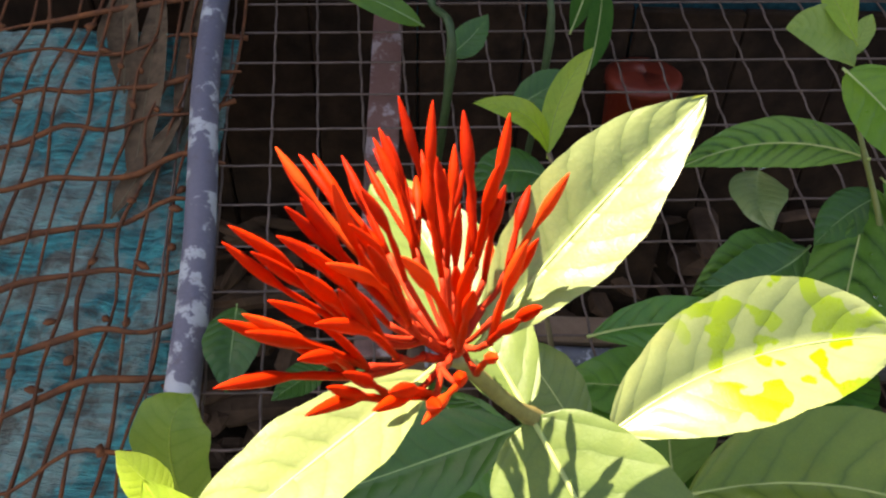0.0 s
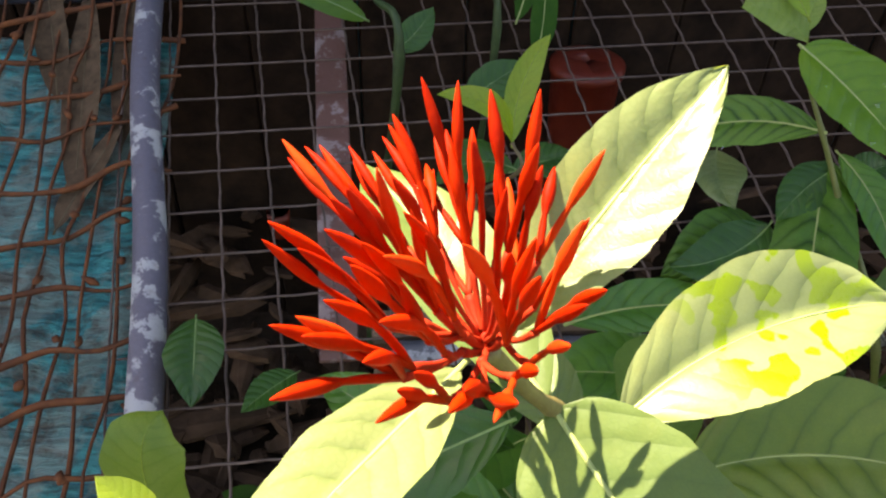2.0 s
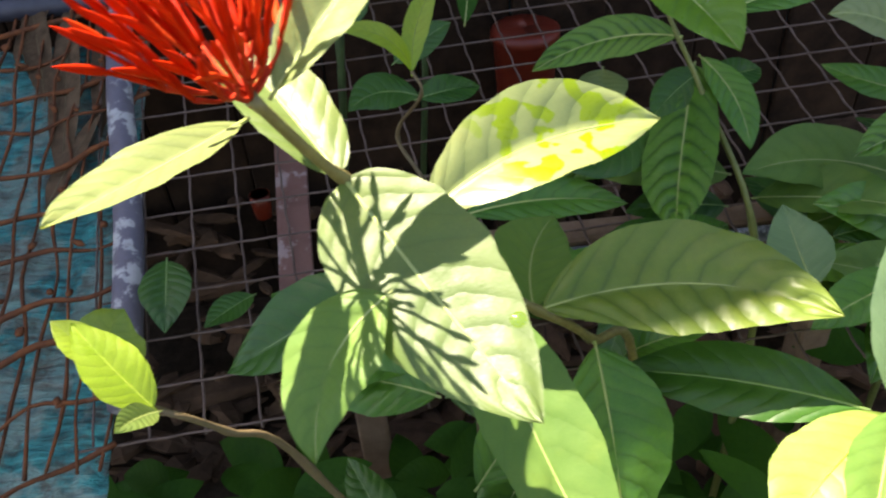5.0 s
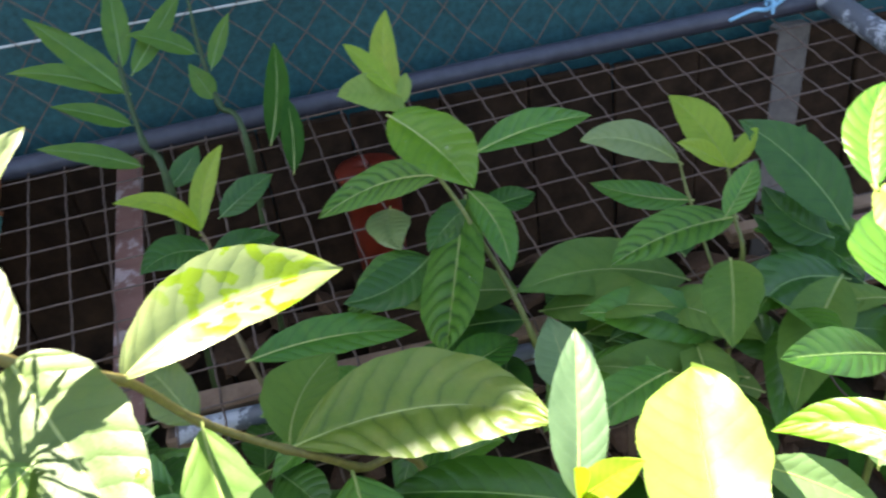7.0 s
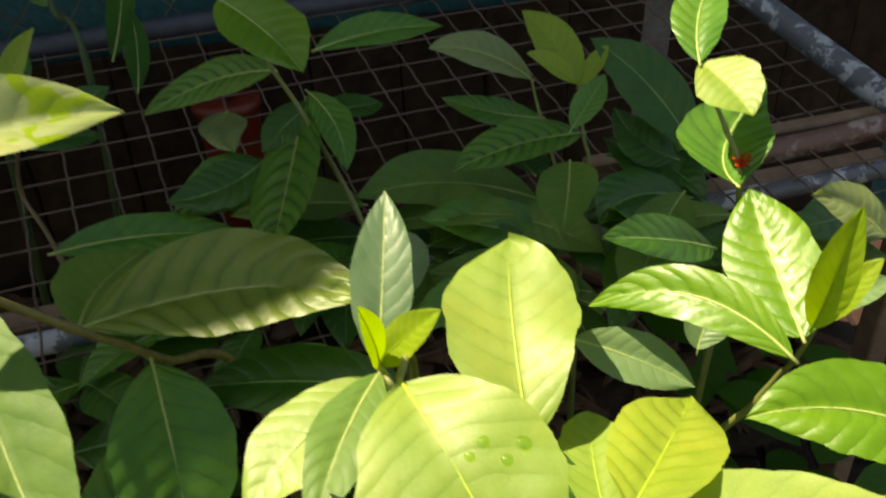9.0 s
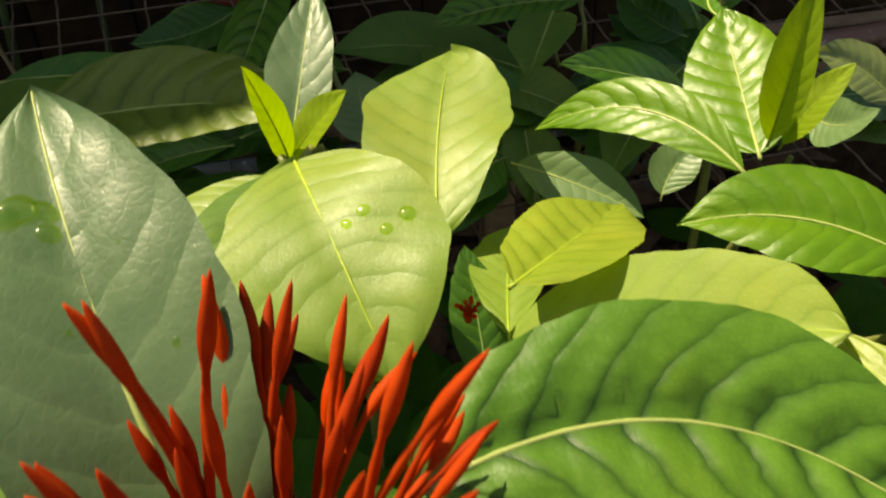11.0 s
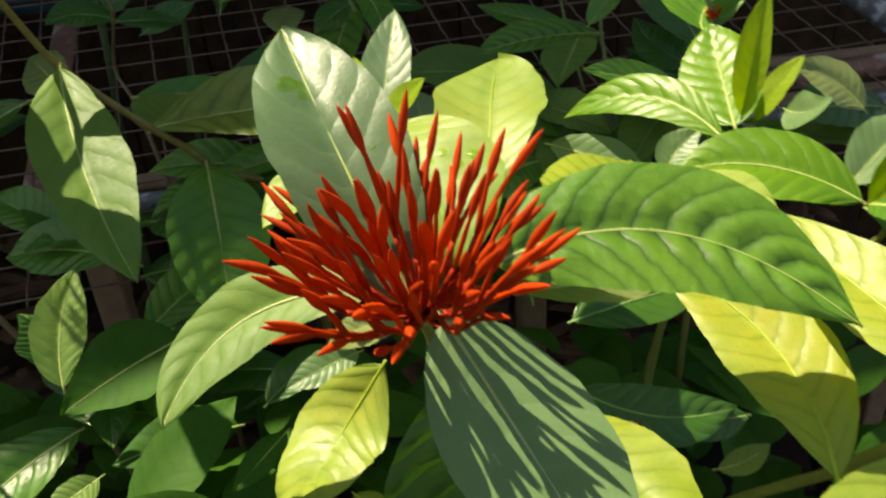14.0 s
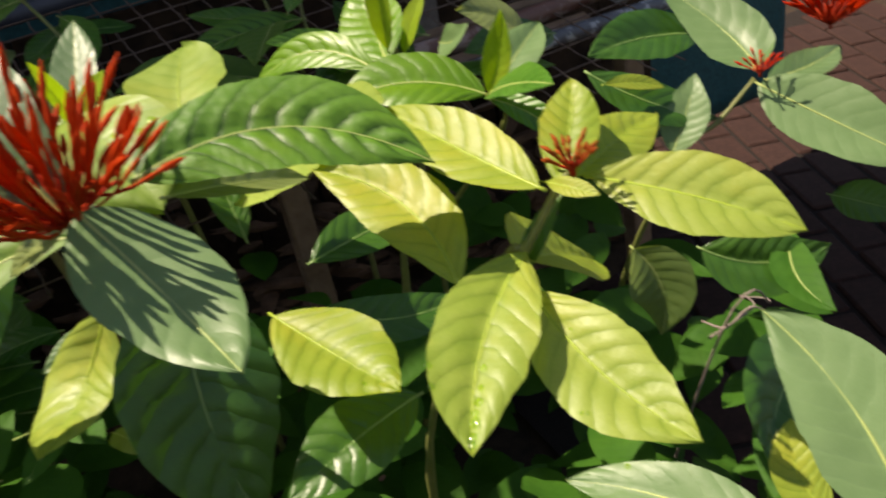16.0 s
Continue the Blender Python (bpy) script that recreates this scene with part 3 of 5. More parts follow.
mesh_part("post", *box((1.08, 1.16, 0.46), (0.065, 0.03, 0.92), Matrix.Rotation(0.05, 3, "Y"), 0.004), WOOD_GREY, cage, (1.08, 1.16, 0), label="pale grey wooden post behind the mesh", smooth=False)

def side_at(x, y, lift=0.0):
    """A place on the sagging panel beside the roof mesh."""
    return on_roof(x * (0.86 + 0.2 * (y - 0.45)), 0.395 + 1.081 * (y - 0.45), lift)


# rusty loose mesh beside the pipe, with a crumpled teal sheet under it
rusty_panel = thing("rusty_mesh_panel", (-0.45, 0.85, 0.7), "sagging rusty wire mesh over a crumpled teal sheet", "wire mesh")
rng = random.Random(11)
for i in range(16):
    x = -0.235 - 0.028 * i
    pts = [side_at(x + rng.uniform(-0.009, 0.009), 0.45 + 0.07 * k, rng.uniform(-0.004, 0.008)) for k in range(11)]
    v, f = tube(glide(pts, [rng.uniform(0.0014, 0.0026) for _ in pts], 3), 5)
    mesh_part("wire", v, f, RUST, rusty_panel, pts[0])
for i in range(12):
    y = 0.46 + 0.062 * i
    pts = [side_at(-0.22 - 0.05 * k, y + rng.uniform(-0.013, 0.013) - 0.010 * k, rng.uniform(-0.002, 0.008)) for k in range(10)]
    v, f = tube(glide(pts, [rng.uniform(0.0016, 0.0042) for _ in pts], 3), 5)
    mesh_part("wire", v, f, RUST, rusty_panel, pts[0])


for i in range(70):
    p = side_at(-0.235 - 0.028 * rng.randrange(16) + rng.uniform(-0.004, 0.004), 0.46 + 0.062 * rng.randrange(11) + rng.uniform(-0.02, 0.02), rng.uniform(0.0, 0.006))
    way = Vector((rng.uniform(-1, 1), rng.uniform(-1, 1), rng.uniform(-0.3, 0.3))).normalized() * rng.uniform(0.004, 0.010)
    v, f = tube([(p - way, 0.0012), (p - way * 0.4, rng.uniform(0.003, 0.0046)), (p + way * 0.3, rng.uniform(0.003, 0.005)), (p + way, 0.0012)], 6)
    mesh_part("rust_clot", v, f, RUST, rusty_panel, p)


def crumpled(name, at, mat, nx, ny, shape, label, category):
    verts = [shape(i / nx, j / ny) for j in range(ny + 1) for i in range(nx + 1)]
    faces = [(j * (nx + 1) + i, j * (nx + 1) + i + 1, (j + 1) * (nx + 1) + i + 1, (j + 1) * (nx + 1) + i) for j in range(ny) for i in range(nx)]
    ob = mesh_part(name, verts, faces, mat, None, at)
    ob.modifiers.new("thickness", "SOLIDIFY").thickness = 0.0012
    return tagged(ob, label, category)


def tarp_shape(u, v):
    p = side_at(-0.70 + 0.46 * u, 0.42 + 0.62 * v, -0.030)
    k = 0.014 * noise.noise((u * 5, v * 3, 1.0)) + 0.005 * noise.noise((u * 9, v * 34, 4.0)) + 0.010 * abs(noise.noise((u * 14, v * 6, 8.0))) + 0.003 * noise.noise((u * 20, v * 70, 3.0))
    return p + Vector((0, -0.3, 1)) * k


crumpled("teal_sheet", side_at(-0.47, 0.7, -0.04), TARP, 70, 110, tarp_shape, "crumpled shiny teal plastic sheet under rusty mesh", "plastic sheet")


for a, b, w in (((-0.285, 0.86), (-0.30, 1.16), 0.020), ((-0.33, 0.80), (-0.355, 1.12), 0.024), ((-0.37, 0.93), (-0.42, 1.15), 0.022), ((-0.30, 0.98), (-0.255, 1.17), 0.014), ((-0.345, 0.76), (-0.28, 0.90), 0.018), ((-0.42, 1.0), (-0.36, 1.2), 0.02)):
    p, q = side_at(a[0], a[1], -0.012), side_at(b[0], b[1], -0.004)
    v, f, t, line = leaf_shape("narrow", p, q, (0.004, 0, 0.008), (1, 0.1, 0.3), w, 16, 3)
    dead = mesh_part("dry_leaf", v, f, DRY, None, p, t)
    mesh_part("midrib", *tube(line[::2] + line[-1:], 5), BARK, dead, p)
    tagged(dead, "long curled dry brown leaf caught under rusty mesh", "dry leaf", "dry leaves")


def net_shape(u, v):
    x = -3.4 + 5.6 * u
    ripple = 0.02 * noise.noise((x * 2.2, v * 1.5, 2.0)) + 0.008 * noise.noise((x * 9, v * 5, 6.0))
    # Unseen height and sloping top edge are shaped to keep sun off the back.
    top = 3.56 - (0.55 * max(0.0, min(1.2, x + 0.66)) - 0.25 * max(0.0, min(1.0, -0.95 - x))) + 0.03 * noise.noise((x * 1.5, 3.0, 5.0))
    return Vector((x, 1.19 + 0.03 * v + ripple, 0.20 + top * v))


crumpled("shade_net", (0, 1.19, 0.2), NET, 260, 60, net_shape, "dark teal shade net behind the cage, added height blocks sun", "shade net")

chain = thing("chain_link_fence", (0.4, 1.165, 0.2), "thin chain-link wire in front of the teal net", "fence")
for k in range(34):
    for lean in (1, -1):
        x0 = -0.9 + 0.075 * k
        pts = [Vector((x0 + lean * 0.0375 * i + 0.003 * math.sin(i * 1.7 + k), 1.163 + 0.004 * lean * (-1) ** i, 0.93 + 0.042 * i)) for i in range(17)]
        v, f = tube([(p, 0.0011) for p in pts], 5)
        mesh_part("wire", v, f, WIRE, chain, pts[0])

tie = thing("twine_tie", on_roof(1.027, 1.114, 0.022), "light blue twine knotted round the rail", "twine")
kn = on_roof(1.027, 1.114, 0.02)
mesh_part("strand", *tube(glide((kn + Vector((-0.07, 0, -0.008)), kn + Vector((-0.03, -0.004, 0.004)), kn, kn + Vector((0.04, 0.0, 0.02)), kn + Vector((0.075, 0.004, 0.04))), (0.003, 0.0035, 0.004, 0.003, 0.0025), 6), 7), TIE, tie, kn)
mesh_part("knot", *tube(glide((kn + Vector((0, -0.014, -0.006)), kn + Vector((0.004, -0.006, 0.014)), kn + Vector((0.002, 0.010, 0.008)), kn + Vector((-0.003, 0.004, -0.014))), (0.003, 0.004, 0.004, 0.002), 5), 7), TIE, tie, kn)

rope = thing("rope", (-0.527, 1.165, 1.109), "thin pale twine stretched across the teal net", "rope")
mesh_part("strand", *tube(glide(((-0.527, 1.165, 1.109), (-0.187, 1.165, 1.112), (0.040, 1.165, 1.114), (0.312, 1.165, 1.117)), (0.0022, 0.0024, 0.0022, 0.0024), 8), 6), PALE_TWINE, rope, (-0.527, 1.165, 1.109))

# inside the cage
sheet("cage_floor", (0.25, 0.92, 0.30), (2.0, 0.62), RUBBLE, "dry brown litter on the cage floor", "floor")
tub = thing("plastic_tub", (0.315, 1.09, 0.30), "dull red lidded plastic tub on a box inside the cage", "tub")
ring = [(-0.06, 0.040), (0.05, 0.046), (0.135, 0.050), (0.138, 0.054), (0.150, 0.054), (0.154, 0.046), (0.153, 0.004)]
mesh_part("tub_wall", *tube([(Vector((0.315, 1.085, 0.69 + z)), r) for z, r in ring], 24), ORANGE_PLASTIC, tub, (0.315, 1.085, 0.69))
mesh_part("tub_stand", *box((0.315, 1.07, 0.465), (0.12, 0.10, 0.33), None, 0.004), SHADED_WOOD, tub, (0.315, 1.07, 0.3), smooth=False)
back_board = thing("plank_wall", (0.45, 1.14, 0.0), "plank wall added at the cage back, shade in its brown", "wall")
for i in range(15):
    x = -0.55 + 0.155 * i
    mesh_part("plank", *box((x, 1.15 + 0.004 * (i % 3), 0.455), (0.153, 0.016, 0.91), None, 0.003), SHADED_WOOD, back_board, (x, 1.15, 0), smooth=False)

def litter():
    """Brown scraps and clods heaped towards the back of the cage."""
    rng = random.Random(21)
    verts, faces = [], []
    for k in range(420):
        y = rng.uniform(0.70, 1.12)
        c = Vector((rng.uniform(-0.5, 1.3), y, 0.30 + 0.85 * max(0.0, y - 0.82) + rng.uniform(-0.01, 0.03)))
        r, turn = rng.uniform(0.012, 0.034), Matrix.Rotation(rng.uniform(0, 6.28), 3, "Z") @ Matrix.Rotation(rng.uniform(-0.8, 0.8), 3, "X")
        size = Vector((rng.uniform(0.8, 3.2), rng.uniform(0.5, 1.1), rng.uniform(0.25, 0.7))) * r
        n = len(verts)
        for i in range(4):
            w = math.pi * (i + 0.5) / 4
            for j in range(7):
                q = 6.2832 * j / 7
                p = Vector((math.cos(w) * size.x, math.sin(w) * math.cos(q) * size.y, math.sin(w) * math.sin(q) * size.z))
                verts.append(c + turn @ (p * rng.uniform(0.75, 1.2)))
        for i in range(3):
            for j in range(7):
                faces.append((n + i * 7 + j, n + i * 7 + (j + 1) % 7, n + (i + 1) * 7 + (j + 1) % 7, n + (i + 1) * 7 + j))
        faces += [tuple(n + j for j in range(6, -1, -1)), tuple(n + 21 + j for j in range(7))]
    ob = mesh_part("litter", verts, faces, CLODS, None, (0.4, 0.95, 0.3), smooth=False)
    return tagged(ob, "heap of dry brown scraps and clods inside the cage", "litter", kind="stuff")


litter()
scrap = thing("plastic_cup", (-0.14, 1.06, 0.62), "small bright orange plastic cup inside the cage", "cup")
mesh_part("cup_wall", *tube([(Vector((-0.14, 1.06, 0.56 + z)), r) for z, r in ((0, 0.014), (0.03, 0.017), (0.045, 0.018), (0.045, 0.016), (0.004, 0.012))], 14), ORANGE_PLASTIC, scrap, (-0.14, 1.06, 0.56))

# ---- plants ----
SHRUB = "ixora shrub"


def shrub_thing(at, label):
    return thing("ixora_shrub", (at[0], at[1], 0.0), label, SHRUB, "ixora shrubs")


shrub_a = shrub_thing((0.33, 0.42), "ixora shrub with a red bud cluster above pale sunlit leaves")
stem(shrub_a, ((0.053, 0.192, 1.231), (0.081, 0.216, 1.174), (0.120, 0.246, 1.125), (0.144, 0.278, 1.056), (0.189, 0.299, 0.996), (0.232, 0.322, 0.940), (0.300, 0.400, 0.780), (0.330, 0.420, 0.000)), (0.0026, 0.0027, 0.0027, 0.0028, 0.0030, 0.0033, 0.0045, 0.007), mat=BROWN_STEM)
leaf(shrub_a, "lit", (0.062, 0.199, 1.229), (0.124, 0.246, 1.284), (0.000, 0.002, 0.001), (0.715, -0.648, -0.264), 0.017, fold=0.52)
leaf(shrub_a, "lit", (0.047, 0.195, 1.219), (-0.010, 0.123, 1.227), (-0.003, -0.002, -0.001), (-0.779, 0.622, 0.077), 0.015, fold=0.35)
leaf(shrub_a, "mid", (0.080, 0.218, 1.174), (0.020, 0.322, 1.200), (-0.002, 0.002, 0.006), (0.870, 0.490, 0.020), 0.022, fold=0.25, shape=(0.6, 0.75))
LEAF_D = leaf(shrub_a, "mid", (0.082, 0.216, 1.173), (0.152, 0.097, 1.131), (0.000, 0.002, -0.005), (-0.859, -0.389, -0.334), 0.035, fold=0.08, shape=(.5,.72))
leaf(shrub_a, "spot", (0.120, 0.246, 1.125), (0.257, 0.296, 1.138), (-0.009, 0.004, 0.011), (0.340, -0.811, -0.477), 0.030, fold=0.54, shape=(0.85, 0.7))
leaf(shrub_a, "soft", (0.097, 0.159, 1.150), (0.062, 0.106, 1.111), (-0.010, 0.007, -0.001), (-0.808, 0.586, -0.060), 0.025)
leaf(shrub_a, "soft", (0.146, 0.272, 1.056), (0.204, 0.097, 0.965), (-0.008, -0.000, -0.003), (-0.960, -0.281, -0.002), 0.031)
leaf(shrub_a, "gloss", (0.231, 0.302, 0.952), (0.236, 0.210, 0.839), (0.002, -0.004, 0.003), (-0.987, -0.142, 0.074), 0.044)
leaf(shrub_a, "olive", (0.194, 0.310, 0.987), (0.380, 0.258, 1.000), (0.013, 0.030, -0.002), (-0.230, -0.908, -0.350), 0.046, fold=0.27)
leaf(shrub_a, "soft", (0.189, 0.318, 0.982), (0.230, 0.449, 0.960), (-0.009, 0.003, 0.002), (0.928, -0.324, -0.185), 0.031)
leaf(shrub_a, "mid", (0.130, 0.321, 1.020), (0.091, 0.383, 1.036), (0.000, 0.000, 0.004), (0.787, 0.248, 0.565), 0.022, fold=0.25)
head_a = flower_head(shrub_a, F1_BASE, "open dome of scarlet tubular flower buds")
head_a["at"], head_a["up"] = F1_BASE, (-0.20, 0.10, 0.97)
spray(head_a, (0.451, 0.708, 0.544), ((29, 19, 49), (21, 35, 33), (29, 36, 12), (11, 50, 19),), 0.15, RED, 0.0017)
spray(head_a, (-0.190, -0.747, 0.637), ((-28, -58, 44), (-15, -57, 45), (-2, -54, 43), (2, -49, 46), (-12, -54, 47), (-21, -52, 50), (-24, -54, 48),), 0.15, RED, 0.0017)
spray(head_a, (-0.434, -0.344, 0.833), ((-27, -14, 68), (-48, -23, 62), (-49, -26, 60), (-42, -30, 61), (-37, -27, 63), (-36, -21, 66), (-33, -19, 67), (-32, -35, 61), (-30, -31, 63), (-18, -30, 64), (-26, -34, 62), (-22, -26, 66),), 0.15, RED, 0.0017)
spray(head_a, (-0.220, 0.860, 0.460), ((-8, 50, 36), (-11, 53, 32), (-26, 56, 30), (-23, 47, 43), (-21, 51, 38), (-1, 46, 39), (-16, 61, 12), (-13, 59, 18), (-29, 59, 23), (-21, 58, 26), (-4, 56, 23), (2, 52, 26),), 0.15, RED, 0.0017)
spray(head_a, (0.011, 0.387, 0.922), ((10, 9, 58), (-16, 31, 63), (-7, 31, 62), (1, 30, 60), (13, 28, 61),), 0.15, RED, 0.0017)
spray(head_a, (-0.463, -0.564, 0.684), ((-37, -40, 57), (-47, -42, 53), (-42, -42, 55), (-41, -45, 53), (-47, -52, 44), (-30, -50, 51), (-27, -45, 56), (-23, -39, 60),), 0.15, RED, 0.0017)
spray(head_a, (-0.602, 0.697, 0.390), ((-53, 43, 38), (-48, 50, 31), (-44, 52, 30), (-36, 56, 27), (-53, 49, 28), (-35, 59, 20),), 0.15, RED, 0.0017)
spray(head_a, (0.131, -0.495, 0.859), ((4, -26, 59), (-11, -31, 62), (9, -44, 47), (16, -16, 55), (19, -30, 48), (4, -34, 56), (14, -35, 49),), 0.15, RED, 0.0017)
fill(head_a, (-0.2, 0.1, 0.97), 12, 0.062, 0.75, RED)


shrub_b = shrub_thing((0.40, 0.33), "ixora shrub with broad yellow-green sunlit leaves and young tips")
stem(shrub_b, ((0.371, 0.182, 1.007), (0.370, 0.135, 1.028), (0.400, 0.220, 0.900), (0.400, 0.330, 0.000)), (0.0016, 0.002, 0.003, 0.006))
leaf(shrub_b, "frost", (0.371, 0.182, 1.007), (0.399, 0.262, 1.076), (-0.000, -0.003, 0.003), (0.957, -0.285, -0.054), 0.019)
leaf(shrub_b, "young", (0.371, 0.182, 1.007), (0.357, 0.143, 1.079), (0.002, -0.002, -0.001), (0.569, 0.670, 0.476), 0.010)
leaf(shrub_b, "young", (0.371, 0.182, 1.007), (0.404, 0.158, 1.055), (-0.002, -0.000, 0.001), (0.182, -0.821, -0.542), 0.012)
LEAF_K = leaf(shrub_b, "lime", (0.374, 0.130, 1.035), (0.401, 0.013, 0.994), (-0.002, -0.004, 0.012), (-0.973, -0.167, -0.157), 0.050, fold=0.16)
leaf(shrub_b, "lime", (0.437, 0.111, 0.991), (0.475, 0.247, 1.033), (-0.004, -0.002, 0.006), (0.962, -0.274, 0.013), 0.041, fold=0.22, shape=(0.85, 0.62))
leaf(shrub_b, "lime", (0.367, 0.178, 0.999), (0.284, 0.122, 0.978), (-0.002, 0.002, 0.006), (-0.55, 0.83, 0.05), 0.027, fold=0.12)
leaf(shrub_b, "soft", (0.370, 0.178, 1.004), (0.314, 0.092, 0.986), (-0.002, 0.000, 0.006), (-0.84, 0.53, 0.05), 0.019, fold=0.20)
leaf(shrub_b, "deep", (0.400, 0.237, 0.931), (0.250, 0.310, 0.915), (0.000, 0.002, 0.007), (0.360, 0.833, 0.420), 0.028)
leaf(shrub_b, "lime", (0.457, 0.053, 0.975), (0.487, 0.141, 0.970), (-0.001, 0.006, 0.003), (0.948, -0.316, -0.021), 0.020, fold=0.20)
leaf(shrub_b, "deep", (0.451, 0.064, 0.929), (0.450, 0.111, 0.986), (0.000, 0.000, 0.003), (0.975, -0.222, 0.026), 0.014, fold=0.15)
young_head(shrub_b, BUD_B, (0, -0.2, 1), 9, 0.008, "tiny red-brown bud cluster")

shrub_c = shrub_thing((0.40, 0.15), "ixora shrub with a dark red bud cluster on waxy grey-green leaves")
stem(shrub_c, ((0.357, -0.127, 1.064), (0.367, -0.097, 1.014), (0.387, -0.037, 0.864), (0.400, 0.150, 0.000)), (0.002, 0.0026, 0.0035, 0.007))
LEAF_W = leaf(shrub_c, "frost", (0.357, -0.127, 1.064), (0.321, -0.032, 1.147), (-0.002, -0.011, 0.006), (0.953, 0.293, 0.078), 0.027, fold=0.32, shape=(0.95, 0.62))
leaf(shrub_c, "pale", (0.363, -0.144, 1.073), (0.398, -0.237, 1.028), (0.003, 0.005, -0.008), (-0.939, -0.342, -0.025), 0.029, fold=0.14, shape=(0.62, 0.72))
leaf(shrub_c, "soft", (0.354, -0.037, 1.019), (0.239, -0.061, 0.977), (-0.014, 0.027, 0.007), (-0.335, 0.836, 0.433), 0.021, fold=0.29, shape=(0.8, 0.62))
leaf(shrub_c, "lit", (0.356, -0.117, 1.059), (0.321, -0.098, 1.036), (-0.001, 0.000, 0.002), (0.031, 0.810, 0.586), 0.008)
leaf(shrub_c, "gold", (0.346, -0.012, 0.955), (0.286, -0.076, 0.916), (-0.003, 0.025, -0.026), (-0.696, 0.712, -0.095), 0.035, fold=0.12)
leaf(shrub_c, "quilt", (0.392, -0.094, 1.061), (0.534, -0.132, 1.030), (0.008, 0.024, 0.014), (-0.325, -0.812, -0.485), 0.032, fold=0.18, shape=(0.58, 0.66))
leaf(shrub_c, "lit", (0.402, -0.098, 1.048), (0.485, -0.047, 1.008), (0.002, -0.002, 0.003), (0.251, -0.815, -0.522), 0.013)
leaf(shrub_c, "deep", (0.397, -0.063, 0.992), (0.385, -0.120, 0.837), (-0.012, 0.001, 0.001), (-0.995, 0.086, 0.044), 0.047)
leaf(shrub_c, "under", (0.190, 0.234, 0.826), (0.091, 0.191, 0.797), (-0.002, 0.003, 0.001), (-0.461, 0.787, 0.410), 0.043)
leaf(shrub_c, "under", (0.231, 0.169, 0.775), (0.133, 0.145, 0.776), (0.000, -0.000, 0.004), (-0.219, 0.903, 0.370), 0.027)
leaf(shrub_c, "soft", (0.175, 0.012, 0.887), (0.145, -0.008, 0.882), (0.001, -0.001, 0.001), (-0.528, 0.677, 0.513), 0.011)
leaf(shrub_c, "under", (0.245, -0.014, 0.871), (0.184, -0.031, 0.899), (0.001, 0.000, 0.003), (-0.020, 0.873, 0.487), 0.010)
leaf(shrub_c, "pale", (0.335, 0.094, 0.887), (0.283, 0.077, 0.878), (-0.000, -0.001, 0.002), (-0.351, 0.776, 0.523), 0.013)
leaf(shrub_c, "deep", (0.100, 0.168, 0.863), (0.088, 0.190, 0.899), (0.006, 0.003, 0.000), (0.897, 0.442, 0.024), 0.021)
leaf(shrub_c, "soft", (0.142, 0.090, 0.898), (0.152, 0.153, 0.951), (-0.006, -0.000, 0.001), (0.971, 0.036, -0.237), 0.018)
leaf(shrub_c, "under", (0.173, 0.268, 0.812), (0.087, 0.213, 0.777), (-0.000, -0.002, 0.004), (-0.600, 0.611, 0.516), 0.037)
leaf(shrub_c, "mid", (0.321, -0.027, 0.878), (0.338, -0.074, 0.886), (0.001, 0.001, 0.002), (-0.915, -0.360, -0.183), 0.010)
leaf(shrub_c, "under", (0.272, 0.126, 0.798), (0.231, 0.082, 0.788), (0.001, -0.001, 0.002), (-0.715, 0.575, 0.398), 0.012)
head_c = flower_head(shrub_c, F2_BASE, "open dome of deep red tubular flower buds")
head_c["at"], head_c["up"] = F2_BASE, (-0.06, 0.0, 1.0)
spray(head_c, (-0.046, 0.379, 0.924), ((-20, 22, 75), (-17, 22, 75), (4, 21, 78), (-1, 43, 62), (16, 34, 64),), 0.12, DEEP_RED, 0.00170)
spray(head_c, (-0.390, -0.478, 0.787), ((-19, -27, 70), (-17, -47, 56), (-29, -26, 68), (-33, -28, 65), (-40, -33, 57), (-44, -29, 56), (-42, -35, 54), (-47, -36, 48), (-34, -39, 57), (-26, -46, 55), (-12, -47, 57), (-28, -37, 62), (-12, -37, 66),), 0.12, DEEP_RED, 0.00170)
spray(head_c, (-0.251, 0.743, 0.620), ((-7, 51, 54), (-4, 50, 55), (-34, 44, 52), (-21, 49, 53), (-25, 52, 47), (-50, 38, 43), (-47, 43, 39), (-53, 42, 28), (5, 49, 55), (10, 54, 47), (-30, 59, 27), (-14, 52, 51), (2, 58, 43), (15, 58, 37), (-23, 58, 39), (-31, 53, 42), (-11, 60, 39), (-2, 63, 32),), 0.12, DEEP_RED, 0.00170)
spray(head_c, (0.648, 0.598, 0.473), ((26, 44, 51), (34, 40, 47), (54, 26, 25), (49, 32, 33), (59, 15, 6), (23, 56, 32), (32, 51, 32), (40, 45, 31), (49, 38, 17),), 0.12, DEEP_RED, 0.00170)
spray(head_c, (-0.745, -0.228, 0.626), ((-52, -21, 53), (-62, -14, 42),), 0.12, DEEP_RED, 0.00170)
spray(head_c, (0.600, -0.144, 0.787), ((42, -26, 50), (44, -29, 45), (35, 11, 64), (47, 6, 64),), 0.12, DEEP_RED, 0.00170)
spray(head_c, (0.206, -0.695, 0.689), ((-2, -43, 62), (8, -40, 63), (19, -47, 52), (11, -55, 44), (19, -57, 35), (34, -47, 37), (30, -46, 44), (4, -60, 38), (-1, -51, 53), (24, -42, 53), (9, -49, 54),), 0.12, DEEP_RED, 0.00170)
